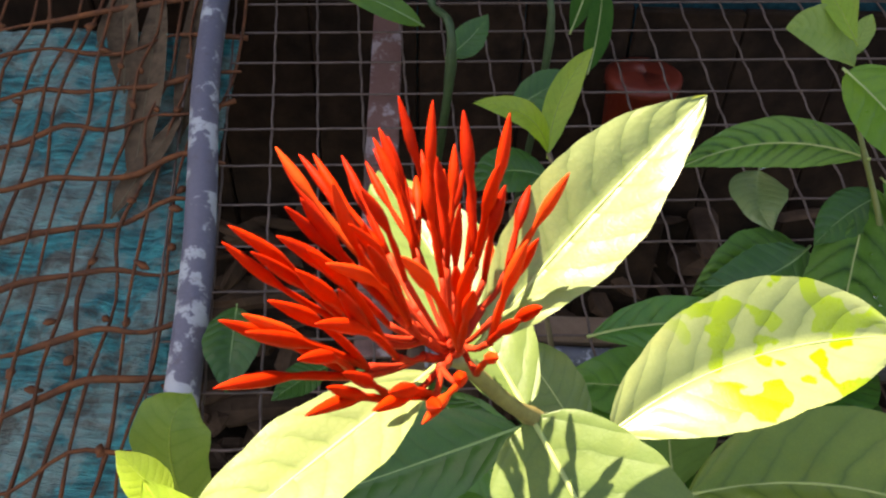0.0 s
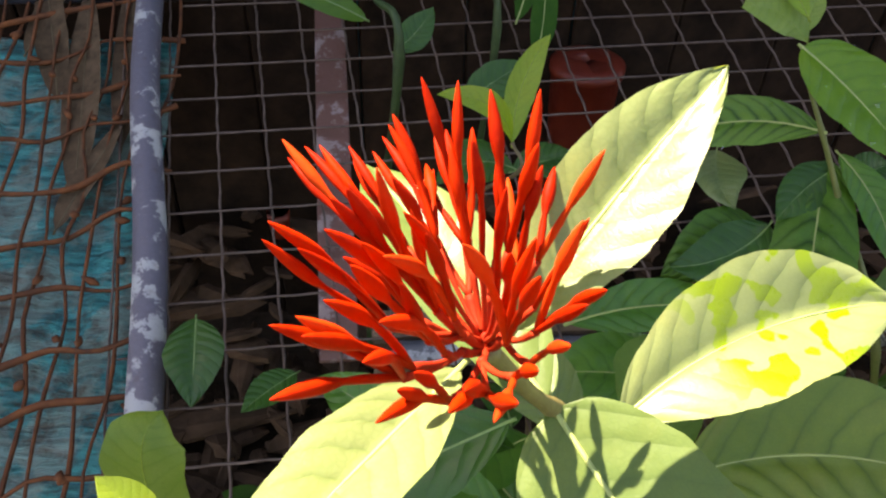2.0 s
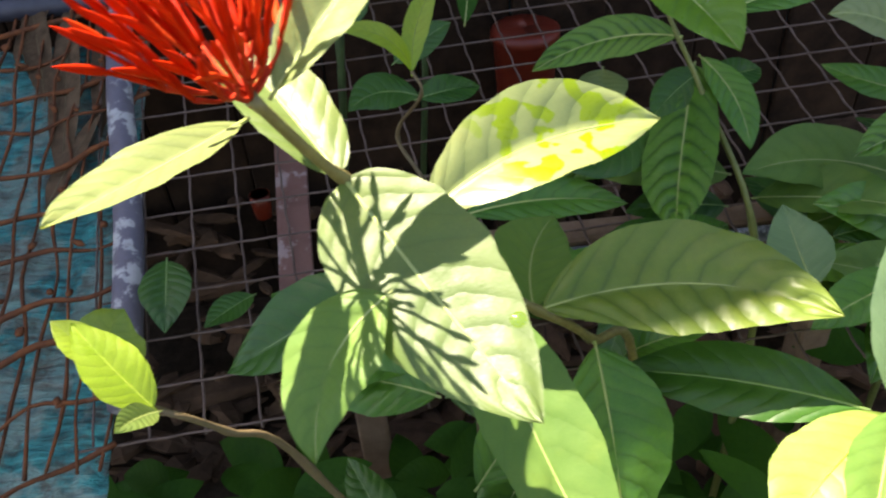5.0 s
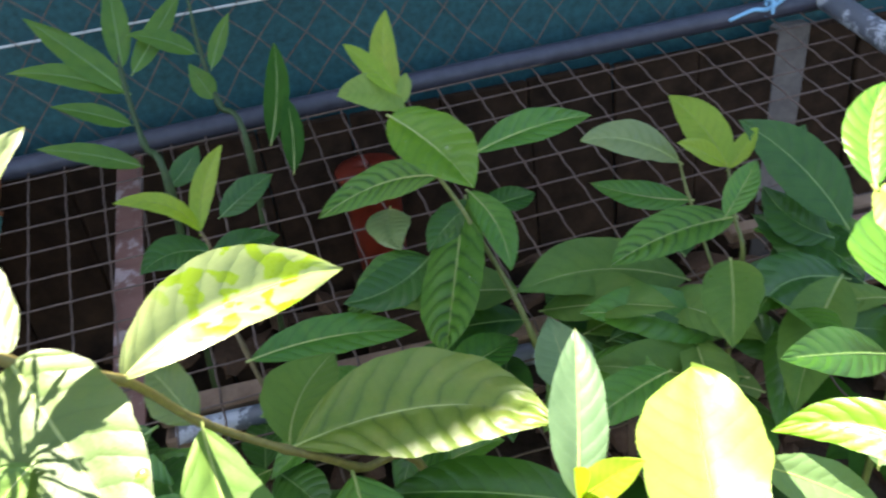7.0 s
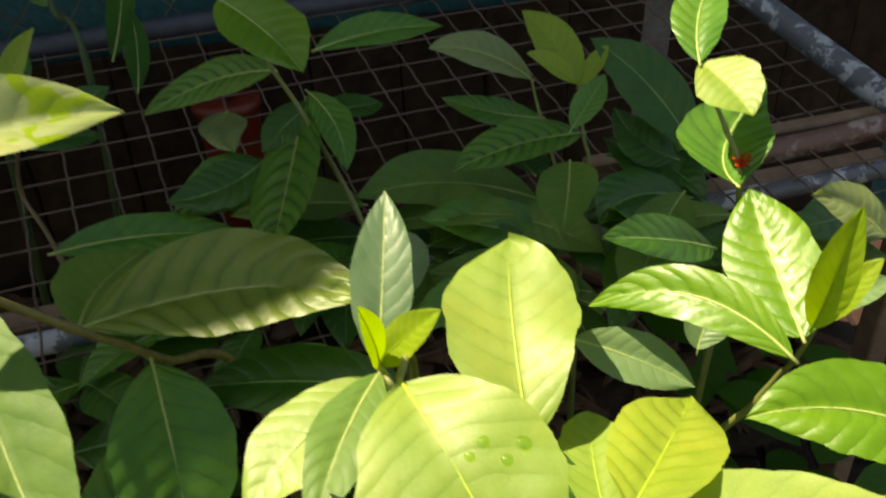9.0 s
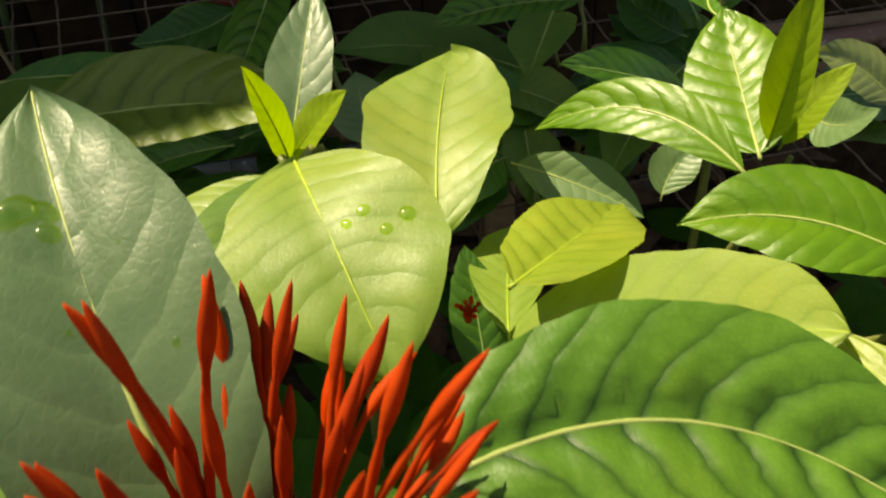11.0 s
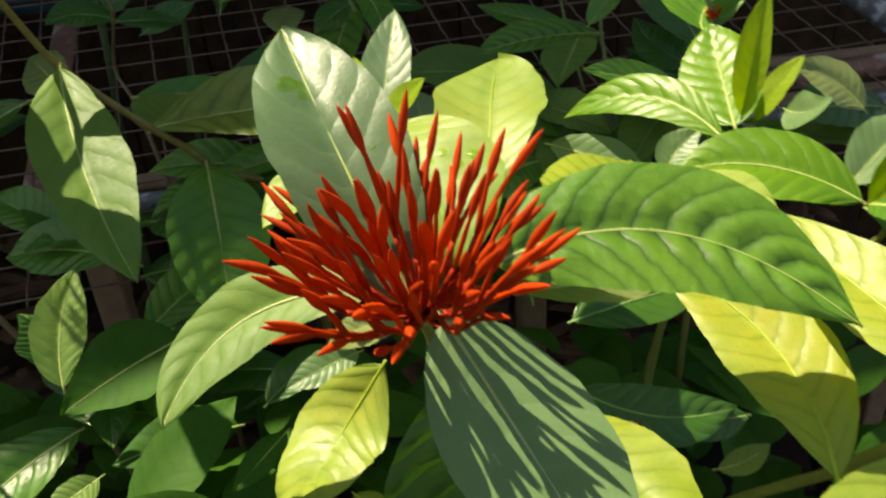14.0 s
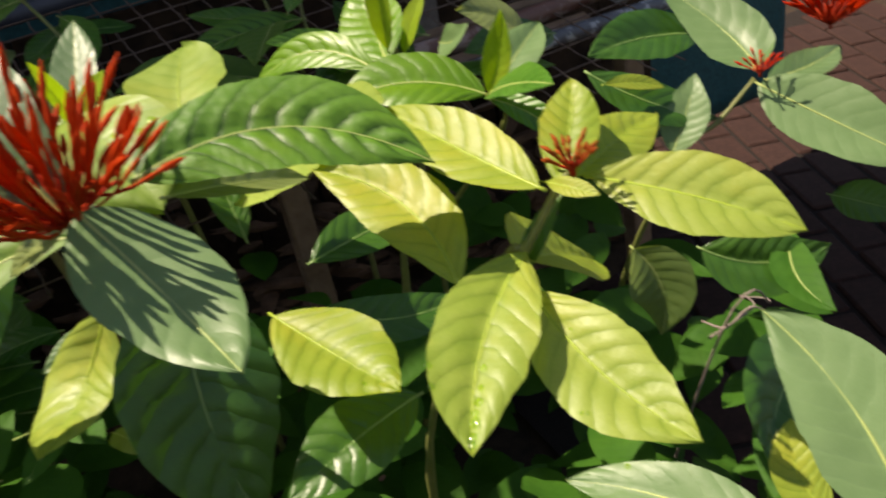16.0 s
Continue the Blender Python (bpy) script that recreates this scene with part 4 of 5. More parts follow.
spray(head_c, (-0.428, -0.728, 0.536), ((-50, -42, 36), (-49, -46, 31), (-36, -55, 31), (-16, -63, 30), (-22, -55, 45), (-33, -49, 46), (-38, -45, 47), (-25, -55, 42), (-10, -61, 37),), 0.12, DEEP_RED, 0.00170)
fill(head_c, (-0.08, 0.05, 1), 36, 0.067, 1.3)
fill(head_c, (-0.22, 0.05, 1), 12, 0.064, 0.75)

shrub_d = shrub_thing((0.56, 0.14), "ixora shrub with yellow leaves and a small young bud cluster")
stem(shrub_d, ((0.605, -0.153, 1.008), (0.593, -0.154, 0.999), (0.574, -0.144, 0.964), (0.569, -0.110, 0.926), (0.550, 0.080, 0.600), (0.560, 0.140, 0.000)), (0.0014, 0.0022, 0.0026, 0.003, 0.004, 0.006))
leaf(shrub_d, "yel", (0.575, -0.167, 1.012), (0.547, -0.032, 1.029), (-0.001, -0.011, 0.000), (0.923, 0.144, 0.356), 0.021, fold=0.29)
leaf(shrub_d, "yel", (0.528, -0.146, 0.960), (0.492, -0.028, 1.005), (0.017, 0.003, 0.006), (0.931, 0.160, 0.329), 0.026)
LEAF_YC = leaf(shrub_d, "gold", (0.573, -0.146, 0.963), (0.483, -0.234, 0.928), (-0.007, 0.007, 0.002), (-0.722, 0.666, 0.187), 0.029)
LEAF_YD = leaf(shrub_d, "gold", (0.564, -0.162, 0.949), (0.585, -0.276, 0.910), (-0.006, 0.001, -0.005), (-0.940, -0.059, -0.337), 0.029)
leaf(shrub_d, "yel", (0.571, -0.145, 0.958), (0.658, -0.084, 0.891), (-0.001, 0.005, 0.002), (0.286, -0.863, -0.417), 0.040)
LEAF_YF = leaf(shrub_d, "yel", (0.441, -0.024, 0.912), (0.485, -0.130, 0.895), (0.003, -0.003, -0.005), (-0.924, -0.369, -0.100), 0.036, fold=0.24)
leaf(shrub_d, "deep", (0.508, -0.086, 0.848), (0.402, -0.106, 0.830), (-0.001, 0.003, 0.002), (-0.238, 0.862, 0.447), 0.029)
leaf(shrub_d, "gold", (0.620, -0.148, 0.994), (0.688, -0.240, 0.971), (0.003, 0.000, 0.002), (-0.721, -0.387, -0.575), 0.025)
leaf(shrub_d, "yel", (0.597, -0.148, 1.000), (0.645, -0.097, 1.033), (0.003, -0.002, -0.000), (0.763, -0.636, -0.117), 0.018)
leaf(shrub_d, "yel", (0.618, -0.137, 0.992), (0.701, -0.106, 0.994), (-0.001, 0.002, 0.001), (0.326, -0.850, -0.414), 0.021)
leaf(shrub_d, "yel", (0.587, -0.154, 1.006), (0.600, -0.185, 1.005), (-0.001, -0.000, 0.001), (-0.783, -0.318, -0.534), 0.006)
leaf(shrub_d, "deep", (0.600, -0.145, 0.988), (0.570, -0.139, 0.940), (-0.001, 0.002, 0.001), (-0.429, 0.824, 0.370), 0.007)
leaf(shrub_d, "deep", (0.488, 0.080, 0.833), (0.621, 0.081, 0.788), (-0.003, -0.012, -0.008), (-0.178, -0.820, -0.544), 0.024)
leaf(shrub_d, "deep", (0.512, 0.163, 0.832), (0.651, 0.214, 0.814), (0.001, -0.002, 0.005), (0.250, -0.840, -0.481), 0.028)
leaf(shrub_d, "mid", (0.569, 0.011, 0.801), (0.606, 0.012, 0.816), (0.001, -0.003, -0.001), (0.166, -0.903, -0.397), 0.010)
leaf(shrub_d, "deep", (0.656, 0.119, 0.737), (0.554, 0.116, 0.772), (-0.001, -0.006, -0.003), (0.145, 0.854, 0.499), 0.020)
young_head(shrub_d, BUD_D, (0.05, 0.25, 1), 20, 0.023, "small young cluster of brownish orange buds", BROWN_BUD)

shrub_e = shrub_thing((0.60, 0.30), "ixora shrub with glossy bright green quilted leaves")
stem(shrub_e, ((0.659, 0.160, 0.979), (0.650, 0.165, 0.945), (0.648, 0.184, 0.898), (0.620, 0.240, 0.700), (0.600, 0.300, 0.000)), (0.0014, 0.002, 0.0026, 0.004, 0.006))
stem(shrub_e, ((0.650, 0.025, 0.988), (0.658, 0.026, 0.958), (0.640, 0.180, 0.800)), (0.0013, 0.0018, 0.0025))
leaf(shrub_e, "shine", (0.596, 0.109, 1.006), (0.518, 0.212, 0.991), (0.007, 0.008, 0.020), (0.574, 0.523, 0.629), 0.018)
LEAF_U1 = leaf(shrub_e, "shine", (0.611, 0.121, 1.008), (0.638, 0.226, 1.049), (0.002, 0.005, -0.002), (0.879, -0.355, 0.318), 0.030, fold=0.17, shape=(0.6, 0.6))
leaf(shrub_e, "young", (0.614, 0.119, 1.016), (0.613, 0.104, 1.105), (-0.002, -0.003, -0.001), (0.563, -0.817, -0.128), 0.012)
leaf(shrub_e, "young", (0.633, 0.134, 1.004), (0.657, 0.123, 1.052), (-0.002, -0.000, 0.001), (0.236, -0.916, -0.324), 0.010)
leaf(shrub_e, "deep", (0.662, 0.286, 0.961), (0.547, 0.255, 1.013), (0.002, -0.002, 0.004), (-0.015, 0.871, 0.491), 0.021)
leaf(shrub_e, "shine", (0.652, 0.033, 0.987), (0.549, 0.083, 0.998), (0.002, 0.006, 0.012), (0.430, 0.783, 0.450), 0.029, fold=0.25)
leaf(shrub_e, "gloss", (0.651, 0.025, 0.989), (0.631, -0.100, 1.035), (-0.001, 0.002, 0.004), (-0.868, -0.047, -0.495), 0.016)
leaf(shrub_e, "gloss", (0.650, 0.021, 0.987), (0.679, -0.039, 0.958), (0.004, 0.001, 0.003), (-0.838, -0.155, -0.524), 0.011)
leaf(shrub_e, "young", (0.650, 0.024, 0.991), (0.654, -0.006, 1.058), (0.002, -0.003, -0.002), (0.387, -0.835, -0.390), 0.012)
leaf(shrub_e, "pale", (0.694, 0.193, 0.983), (0.708, 0.156, 1.005), (-0.003, -0.004, -0.005), (-0.451, -0.576, -0.682), 0.018)
leaf(shrub_e, "pale", (0.606, 0.210, 0.932), (0.641, 0.223, 0.962), (-0.003, 0.004, 0.002), (0.570, -0.745, -0.347), 0.017)
leaf(shrub_e, "pale", (0.504, 0.202, 0.975), (0.566, 0.152, 0.957), (0.005, -0.001, 0.001), (-0.584, -0.487, -0.649), 0.018, fold=0.25)
leaf(shrub_e, "yel", (0.453, 0.031, 1.020), (0.530, 0.106, 1.000), (0.003, 0.001, 0.001), (0.697, -0.717, 0.013), 0.030, fold=0.20, shape=(0.7, 0.6))
leaf(shrub_e, "lime", (0.453, 0.049, 0.966), (0.544, -0.046, 1.039), (0.009, 0.001, 0.005), (-0.484, -0.777, -0.401), 0.034, fold=0.29, shape=(0.6, 0.7))
leaf(shrub_e, "pale", (0.699, 0.108, 0.956), (0.776, 0.148, 0.987), (-0.000, -0.001, 0.003), (0.542, -0.751, -0.376), 0.023)

shrub_f = shrub_thing((0.72, 0.40), "ixora shoot with broad bright yellow-green leaves")
stem(shrub_f, ((0.667, 0.344, 1.089), (0.666, 0.298, 1.056), (0.668, 0.275, 1.020), (0.700, 0.320, 0.850), (0.720, 0.400, 0.000)), (0.0014, 0.0018, 0.002, 0.003, 0.006))
leaf(shrub_f, "lime", (0.637, 0.298, 1.113), (0.638, 0.234, 1.098), (0.002, -0.000, 0.001), (-0.913, 0.092, -0.397), 0.022)
leaf(shrub_f, "gloss", (0.634, 0.295, 1.114), (0.695, 0.379, 1.152), (-0.006, 0.004, 0.000), (0.814, -0.581, -0.018), 0.020)
leaf(shrub_f, "gloss", (0.656, 0.262, 1.030), (0.737, 0.353, 1.063), (-0.016, 0.009, -0.012), (0.751, -0.660, -0.033), 0.037, fold=0.49)
leaf(shrub_f, "lit", (0.843, 0.296, 0.926), (0.775, 0.319, 0.970), (0.005, 0.005, 0.006), (0.575, 0.541, 0.615), 0.023)
young_head(shrub_f, BUD_F, (0, -0.3, 1), 10, 0.010, "tiny reddish bud cluster")

shrub_g = shrub_thing((0.45, 0.50), "ixora shrub with dark shaded leaves before the mesh")
stem(shrub_g, ((0.325, 0.564, 1.127), (0.345, 0.580, 1.095), (0.362, 0.563, 1.057), (0.388, 0.545, 1.001), (0.423, 0.476, 0.900), (0.450, 0.480, 0.700), (0.450, 0.500, 0.000)), (0.0014, 0.0016, 0.002, 0.0024, 0.003, 0.004, 0.006))
LEAF_N = leaf(shrub_g, "shine", (0.325, 0.564, 1.127), (0.379, 0.471, 1.084), (0.007, 0.005, -0.001), (-0.886, -0.422, -0.193), 0.036, fold=0.24, shape=(0.6, 0.6))
leaf(shrub_g, "young", (0.337, 0.594, 1.122), (0.348, 0.683, 1.194), (-0.008, 0.001, 0.000), (0.994, -0.111, -0.017), 0.014)
leaf(shrub_g, "young", (0.337, 0.591, 1.137), (0.297, 0.625, 1.184), (0.001, -0.001, 0.002), (0.826, 0.378, 0.417), 0.010)
leaf(shrub_g, "lime", (0.342, 0.590, 1.118), (0.281, 0.582, 1.149), (0.003, 0.008, 0.007), (0.241, 0.710, 0.662), 0.018)
leaf(shrub_g, "lime", (0.340, 0.594, 1.123), (0.351, 0.609, 1.150), (-0.001, 0.000, 0.000), (0.929, -0.313, -0.200), 0.008)
LEAF_M = leaf(shrub_g, "quilt", (0.362, 0.563, 1.057), (0.238, 0.598, 1.019), (0.006, 0.023, 0.003), (0.039, 0.790, 0.612), 0.022)
leaf(shrub_g, "gloss", (0.405, 0.584, 1.064), (0.552, 0.654, 1.048), (0.000, 0.001, 0.007), (0.317, -0.786, -0.531), 0.020)
LEAF_R0 = leaf(shrub_g, "quilt", (0.389, 0.583, 1.016), (0.329, 0.424, 0.953), (-0.007, -0.011, -0.015), (-0.865, 0.433, -0.254), 0.033, fold=0.19, shape=(0.6, 0.7))
leaf(shrub_g, "deep", (0.396, 0.576, 1.014), (0.338, 0.541, 0.987), (-0.002, 0.003, 0.002), (-0.605, 0.692, 0.394), 0.020)
leaf(shrub_g, "deep", (0.401, 0.571, 1.006), (0.473, 0.621, 0.985), (0.002, -0.002, 0.002), (0.401, -0.783, -0.475), 0.017)
leaf(shrub_g, "gloss", (0.392, 0.576, 1.027), (0.407, 0.479, 0.986), (0.009, 0.001, 0.002), (-0.980, -0.070, -0.187), 0.017)
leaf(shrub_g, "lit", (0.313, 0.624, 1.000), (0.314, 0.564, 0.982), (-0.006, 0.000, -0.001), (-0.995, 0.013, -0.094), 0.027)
leaf(shrub_g, "quilt", (0.348, 0.567, 0.955), (0.247, 0.524, 0.946), (-0.000, -0.000, 0.004), (-0.378, 0.787, 0.488), 0.035)
LEAF_T3 = leaf(shrub_g, "gloss", (0.156, 0.452, 0.969), (0.311, 0.503, 0.924), (-0.001, 0.008, 0.005), (0.127, -0.846, -0.517), 0.021)
leaf(shrub_g, "deep", (0.340, 0.551, 0.976), (0.246, 0.511, 0.968), (0.004, -0.008, -0.005), (-0.375, 0.765, 0.523), 0.026)
leaf(shrub_g, "pale", (0.437, 0.383, 0.907), (0.433, 0.454, 0.942), (-0.002, -0.001, 0.002), (0.980, -0.048, 0.193), 0.030)

shrub_h = shrub_thing((0.68, 0.56), "ixora shrub with dark glossy leaves and pale young tips in shade")
stem(shrub_h, ((0.678, 0.579, 0.989), (0.664, 0.533, 0.953), (0.661, 0.508, 0.914), (0.680, 0.560, 0.700), (0.680, 0.560, 0.000)), (0.0015, 0.002, 0.0024, 0.004, 0.006))
stem(shrub_h, ((0.636, 0.610, 0.993), (0.638, 0.587, 0.958), (0.647, 0.539, 0.886)), (0.0013, 0.0018, 0.002))
leaf(shrub_h, "young", (0.678, 0.580, 0.990), (0.640, 0.650, 1.055), (0.006, 0.000, 0.003), (0.894, 0.071, 0.442), 0.023)
leaf(shrub_h, "young", (0.678, 0.579, 0.989), (0.719, 0.597, 1.023), (-0.000, -0.002, 0.001), (0.564, -0.781, -0.269), 0.011)
leaf(shrub_h, "young", (0.676, 0.581, 0.992), (0.614, 0.569, 1.037), (0.001, 0.002, 0.002), (0.313, 0.714, 0.627), 0.013)
leaf(shrub_h, "lit", (0.636, 0.609, 0.992), (0.522, 0.606, 1.043), (0.004, 0.010, 0.009), (0.261, 0.733, 0.628), 0.023)
leaf(shrub_h, "gloss", (0.639, 0.585, 0.956), (0.540, 0.629, 0.978), (-0.002, -0.003, -0.003), (0.434, 0.666, 0.606), 0.017)
leaf(shrub_h, "quilt", (0.664, 0.535, 0.955), (0.507, 0.484, 0.963), (-0.002, 0.008, 0.004), (-0.259, 0.863, 0.434), 0.026)
LEAF_KK5 = leaf(shrub_h, "soft", (0.597, 0.419, 0.987), (0.544, 0.314, 0.979), (0.001, -0.001, 0.004), (-0.883, 0.458, -0.099), 0.026)
leaf(shrub_h, "deep", (0.771, 0.498, 0.938), (0.703, 0.609, 1.029), (0.010, 0.002, 0.005), (0.869, 0.141, 0.475), 0.033)
leaf(shrub_h, "gloss", (0.641, 0.512, 0.973), (0.694, 0.551, 1.008), (0.000, -0.002, 0.002), (0.669, -0.711, -0.217), 0.016)
leaf(shrub_h, "deep", (0.754, 0.579, 0.951), (0.801, 0.635, 0.994), (-0.003, 0.002, 0.000), (0.790, -0.610, -0.057), 0.015)
leaf(shrub_h, "soft", (0.616, 0.541, 0.884), (0.416, 0.504, 0.942), (-0.000, 0.017, 0.010), (-0.009, 0.860, 0.510), 0.037)
leaf(shrub_h, "gloss", (0.634, 0.473, 0.856), (0.468, 0.466, 0.929), (0.001, 0.006, 0.004), (0.187, 0.839, 0.511), 0.031)
leaf(shrub_h, "soft", (0.652, 0.435, 0.800), (0.461, 0.423, 0.899), (0.004, -0.002, 0.007), (0.192, 0.859, 0.474), 0.034)
leaf(shrub_h, "soft", (0.743, 0.459, 0.907), (0.621, 0.334, 0.870), (-0.004, 0.002, 0.006), (-0.725, 0.685, 0.072), 0.031)
leaf(shrub_h, "deep", (0.760, 0.472, 0.892), (0.635, 0.427, 0.909), (-0.006, 0.019, 0.008), (-0.269, 0.886, 0.378), 0.035)
leaf(shrub_h, "deep", (0.774, 0.527, 0.909), (0.724, 0.585, 0.955), (-0.008, -0.003, -0.005), (0.804, 0.289, 0.520), 0.028)

shrub_i = shrub_thing((0.17, 0.50), "thin ixora shoot with small light green leaves")
stem(shrub_i, ((0.125, 0.575, 1.043), (0.131, 0.563, 1.025), (0.105, 0.623, 0.948), (0.134, 0.563, 0.902), (0.160, 0.520, 0.700), (0.170, 0.500, 0.000)), (0.0014, 0.0016, 0.002, 0.0024, 0.003, 0.005), mat=BARK)
leaf(shrub_i, "young", (0.125, 0.575, 1.043), (0.159, 0.638, 1.102), (-0.007, 0.002, 0.002), (0.930, -0.244, -0.274), 0.012)
leaf(shrub_i, "young", (0.125, 0.575, 1.043), (0.064, 0.547, 1.102), (0.010, 0.001, 0.011), (0.211, 0.778, 0.591), 0.011)
leaf(shrub_i, "deep", (0.129, 0.581, 1.015), (0.065, 0.546, 1.025), (-0.004, 0.009, 0.007), (-0.314, 0.745, 0.589), 0.020)
leaf(shrub_i, "deep", (0.128, 0.579, 1.013), (0.192, 0.631, 0.992), (0.001, 0.000, 0.003), (0.396, -0.725, -0.563), 0.016)
leaf(shrub_i, "deep", (0.095, 0.334, 1.013), (-0.034, 0.319, 0.950), (-0.001, -0.004, 0.004), (-0.282, 0.884, 0.373), 0.030)
leaf(shrub_i, "deep", (0.049, 0.378, 0.983), (0.098, 0.324, 1.001), (-0.004, -0.004, -0.002), (-0.644, -0.689, -0.333), 0.016)
leaf(shrub_i, "deep", (-0.147, 0.583, 0.854), (-0.144, 0.505, 0.824), (0.001, -0.001, 0.003), (-0.989, -0.091, 0.116), 0.028)
leaf(shrub_i, "deep", (-0.053, 0.519, 0.849), (-0.094, 0.474, 0.854), (-0.001, 0.001, 0.001), (-0.680, 0.643, 0.352), 0.015)

shrub_j = shrub_thing((0.12, 0.25), "low ixora shoot with rounded yellow-green leaves")
stem(shrub_j, ((-0.088, 0.286, 0.954), (-0.046, 0.224, 1.023), (-0.016, 0.233, 0.988), (0.023, 0.252, 0.917), (0.120, 0.250, 0.600), (0.120, 0.250, 0.000)), (0.0018, 0.0022, 0.0022, 0.0026, 0.003, 0.005), mat=BARK)
leaf(shrub_j, "lime", (-0.088, 0.286, 0.954), (-0.124, 0.400, 0.952), (-0.026, 0.022, -0.013), (0.827, 0.252, -0.502), 0.027, fold=0.14, shape=(0.55, 0.5))
leaf(shrub_j, "young", (-0.086, 0.265, 1.028), (-0.115, 0.283, 1.049), (0.001, -0.001, 0.001), (0.603, 0.785, 0.142), 0.012)
leaf(shrub_j, "young", (-0.045, 0.218, 1.032), (-0.086, 0.251, 1.073), (0.000, -0.002, 0.002), (0.702, 0.703, 0.116), 0.017)
leaf(shrub_j, "mid", (-0.043, 0.216, 1.031), (-0.053, 0.184, 1.054), (-0.001, 0.001, 0.001), (-0.719, 0.532, 0.446), 0.009)

shrub_k = shrub_thing((0.90, 0.25), "ixora shrub with large waxy leaves beside the paved path")
stem(shrub_k, ((0.994, 0.102, 0.874), (0.946, 0.102, 0.843), (0.898, 0.118, 0.800), (0.900, 0.250, 0.500), (0.900, 0.250, 0.000)), (0.0018, 0.0024, 0.003, 0.004, 0.006))
leaf(shrub_k, "pale", (1.015, 0.123, 0.873), (1.008, 0.278, 0.950), (0.018, -0.020, -0.014), (0.933, -0.126, 0.337), 0.038, fold=0.29)
leaf(shrub_k, "pale", (1.006, 0.108, 0.863), (1.068, -0.057, 0.799), (-0.002, 0.008, 0.001), (-0.801, -0.069, -0.595), 0.039, fold=0.25)
leaf(shrub_k, "pale", (1.014, 0.103, 0.867), (1.142, 0.124, 0.861), (0.001, -0.006, -0.003), (0.125, -0.883, -0.453), 0.020)
leaf(shrub_k, "pale", (0.645, -0.355, 0.862), (0.658, -0.240, 0.934), (0.010, -0.003, 0.003), (0.911, -0.285, 0.297), 0.031)
LEAF_RT5 = leaf(shrub_k, "pale", (0.583, -0.340, 0.888), (0.527, -0.241, 0.890), (0.007, 0.004, 0.003), (0.804, 0.453, 0.385), 0.019)
leaf(shrub_k, "yel", (0.689, -0.274, 0.781), (0.700, -0.227, 0.822), (-0.009, 0.004, -0.002), (0.891, -0.397, 0.221), 0.017)
leaf(shrub_k, "deep", (0.809, -0.169, 0.784), (0.694, -0.221, 0.770), (-0.008, 0.014, 0.012), (-0.387, 0.689, 0.613), 0.039)
leaf(shrub_k, "mid", (0.744, -0.015, 0.830), (0.748, -0.042, 0.751), (0.012, -0.005, 0.002), (-0.914, 0.368, -0.171), 0.031)
leaf(shrub_k, "under", (0.936, -0.007, 0.763), (0.890, -0.102, 0.743), (-0.013, 0.007, -0.004), (-0.853, 0.464, -0.239), 0.020)
leaf(shrub_k, "deep", (0.853, 0.026, 0.764), (0.951, -0.041, 0.759), (-0.004, -0.005, -0.015), (-0.272, -0.331, -0.904), 0.035)
leaf(shrub_k, "deep", (1.057, 0.051, 0.733), (1.088, -0.027, 0.728), (-0.002, -0.001, 0.002), (-0.766, -0.270, -0.584), 0.025)
leaf(shrub_k, "deep", (0.846, 0.182, 0.908), (0.946, 0.103, 0.846), (-0.005, -0.003, -0.005), (-0.681, -0.370, -0.632), 0.023)
leaf(shrub_k, "pale", (0.893, 0.111, 0.824), (0.943, 0.132, 0.889), (-0.000, -0.004, 0.001), (0.584, -0.789, -0.190), 0.025)
leaf(shrub_k, "yel", (0.841, 0.146, 0.906), (0.904, 0.133, 0.886), (0.001, 0.003, 0.003), (-0.344, -0.664, -0.664), 0.009)
leaf(shrub_k, "deep", (1.031, 0.222, 0.888), (0.880, 0.229, 0.905), (0.001, 0.007, 0.006), (0.112, 0.762, 0.638), 0.035)
leaf(shrub_k, "deep", (0.938, 0.387, 0.884), (0.797, 0.362, 0.905), (0.001, -0.002, 0.005), (-0.061, 0.814, 0.577), 0.032)
young_head(shrub_k, BUD_K, (0.35, 0.35, 1), 12, 0.030, "small red bud stalks at a leaf node", RED)
young_head(shrub_k, BUD_K2, (0.1, 0.1, 1), 60, 0.075, "full dome of bright red flower buds", RED)

plant_n = thing("blade_leaf_plant", (0.05, 0.93, 0.0), "soft green plant with narrow pointed leaves by the mesh", "plant")
stem(plant_n, ((0.011, 1.043, 1.155), (0.009, 0.992, 1.091), (0.019, 0.939, 1.006), (0.045, 0.881, 0.955), (0.000, 0.930, 0.500), (0.000, 0.930, 0.000)), (0.002, 0.003, 0.004, 0.005, 0.006, 0.008), mat=STEM_DARK)
stem(plant_n, ((0.113, 1.059, 1.164), (0.116, 1.009, 1.102), (0.127, 0.965, 1.032), (0.156, 0.905, 0.978), (0.120, 0.930, 0.500), (0.120, 0.930, 0.000)), (0.002, 0.003, 0.004, 0.004, 0.005, 0.007), mat=STEM_DARK)
leaf(plant_n, "narrow", (0.013, 0.977, 1.067), (-0.107, 1.055, 1.171), (0.001, -0.004, 0.005), (0.716, 0.574, 0.397), 0.021)
leaf(plant_n, "narrow", (0.004, 0.979, 1.068), (-0.129, 0.980, 1.120), (0.003, 0.008, 0.007), (0.256, 0.720, 0.645), 0.017)
leaf(plant_n, "narrow", (0.007, 0.955, 1.030), (-0.076, 0.927, 1.083), (0.001, 0.003, 0.002), (0.172, 0.736, 0.655), 0.015)
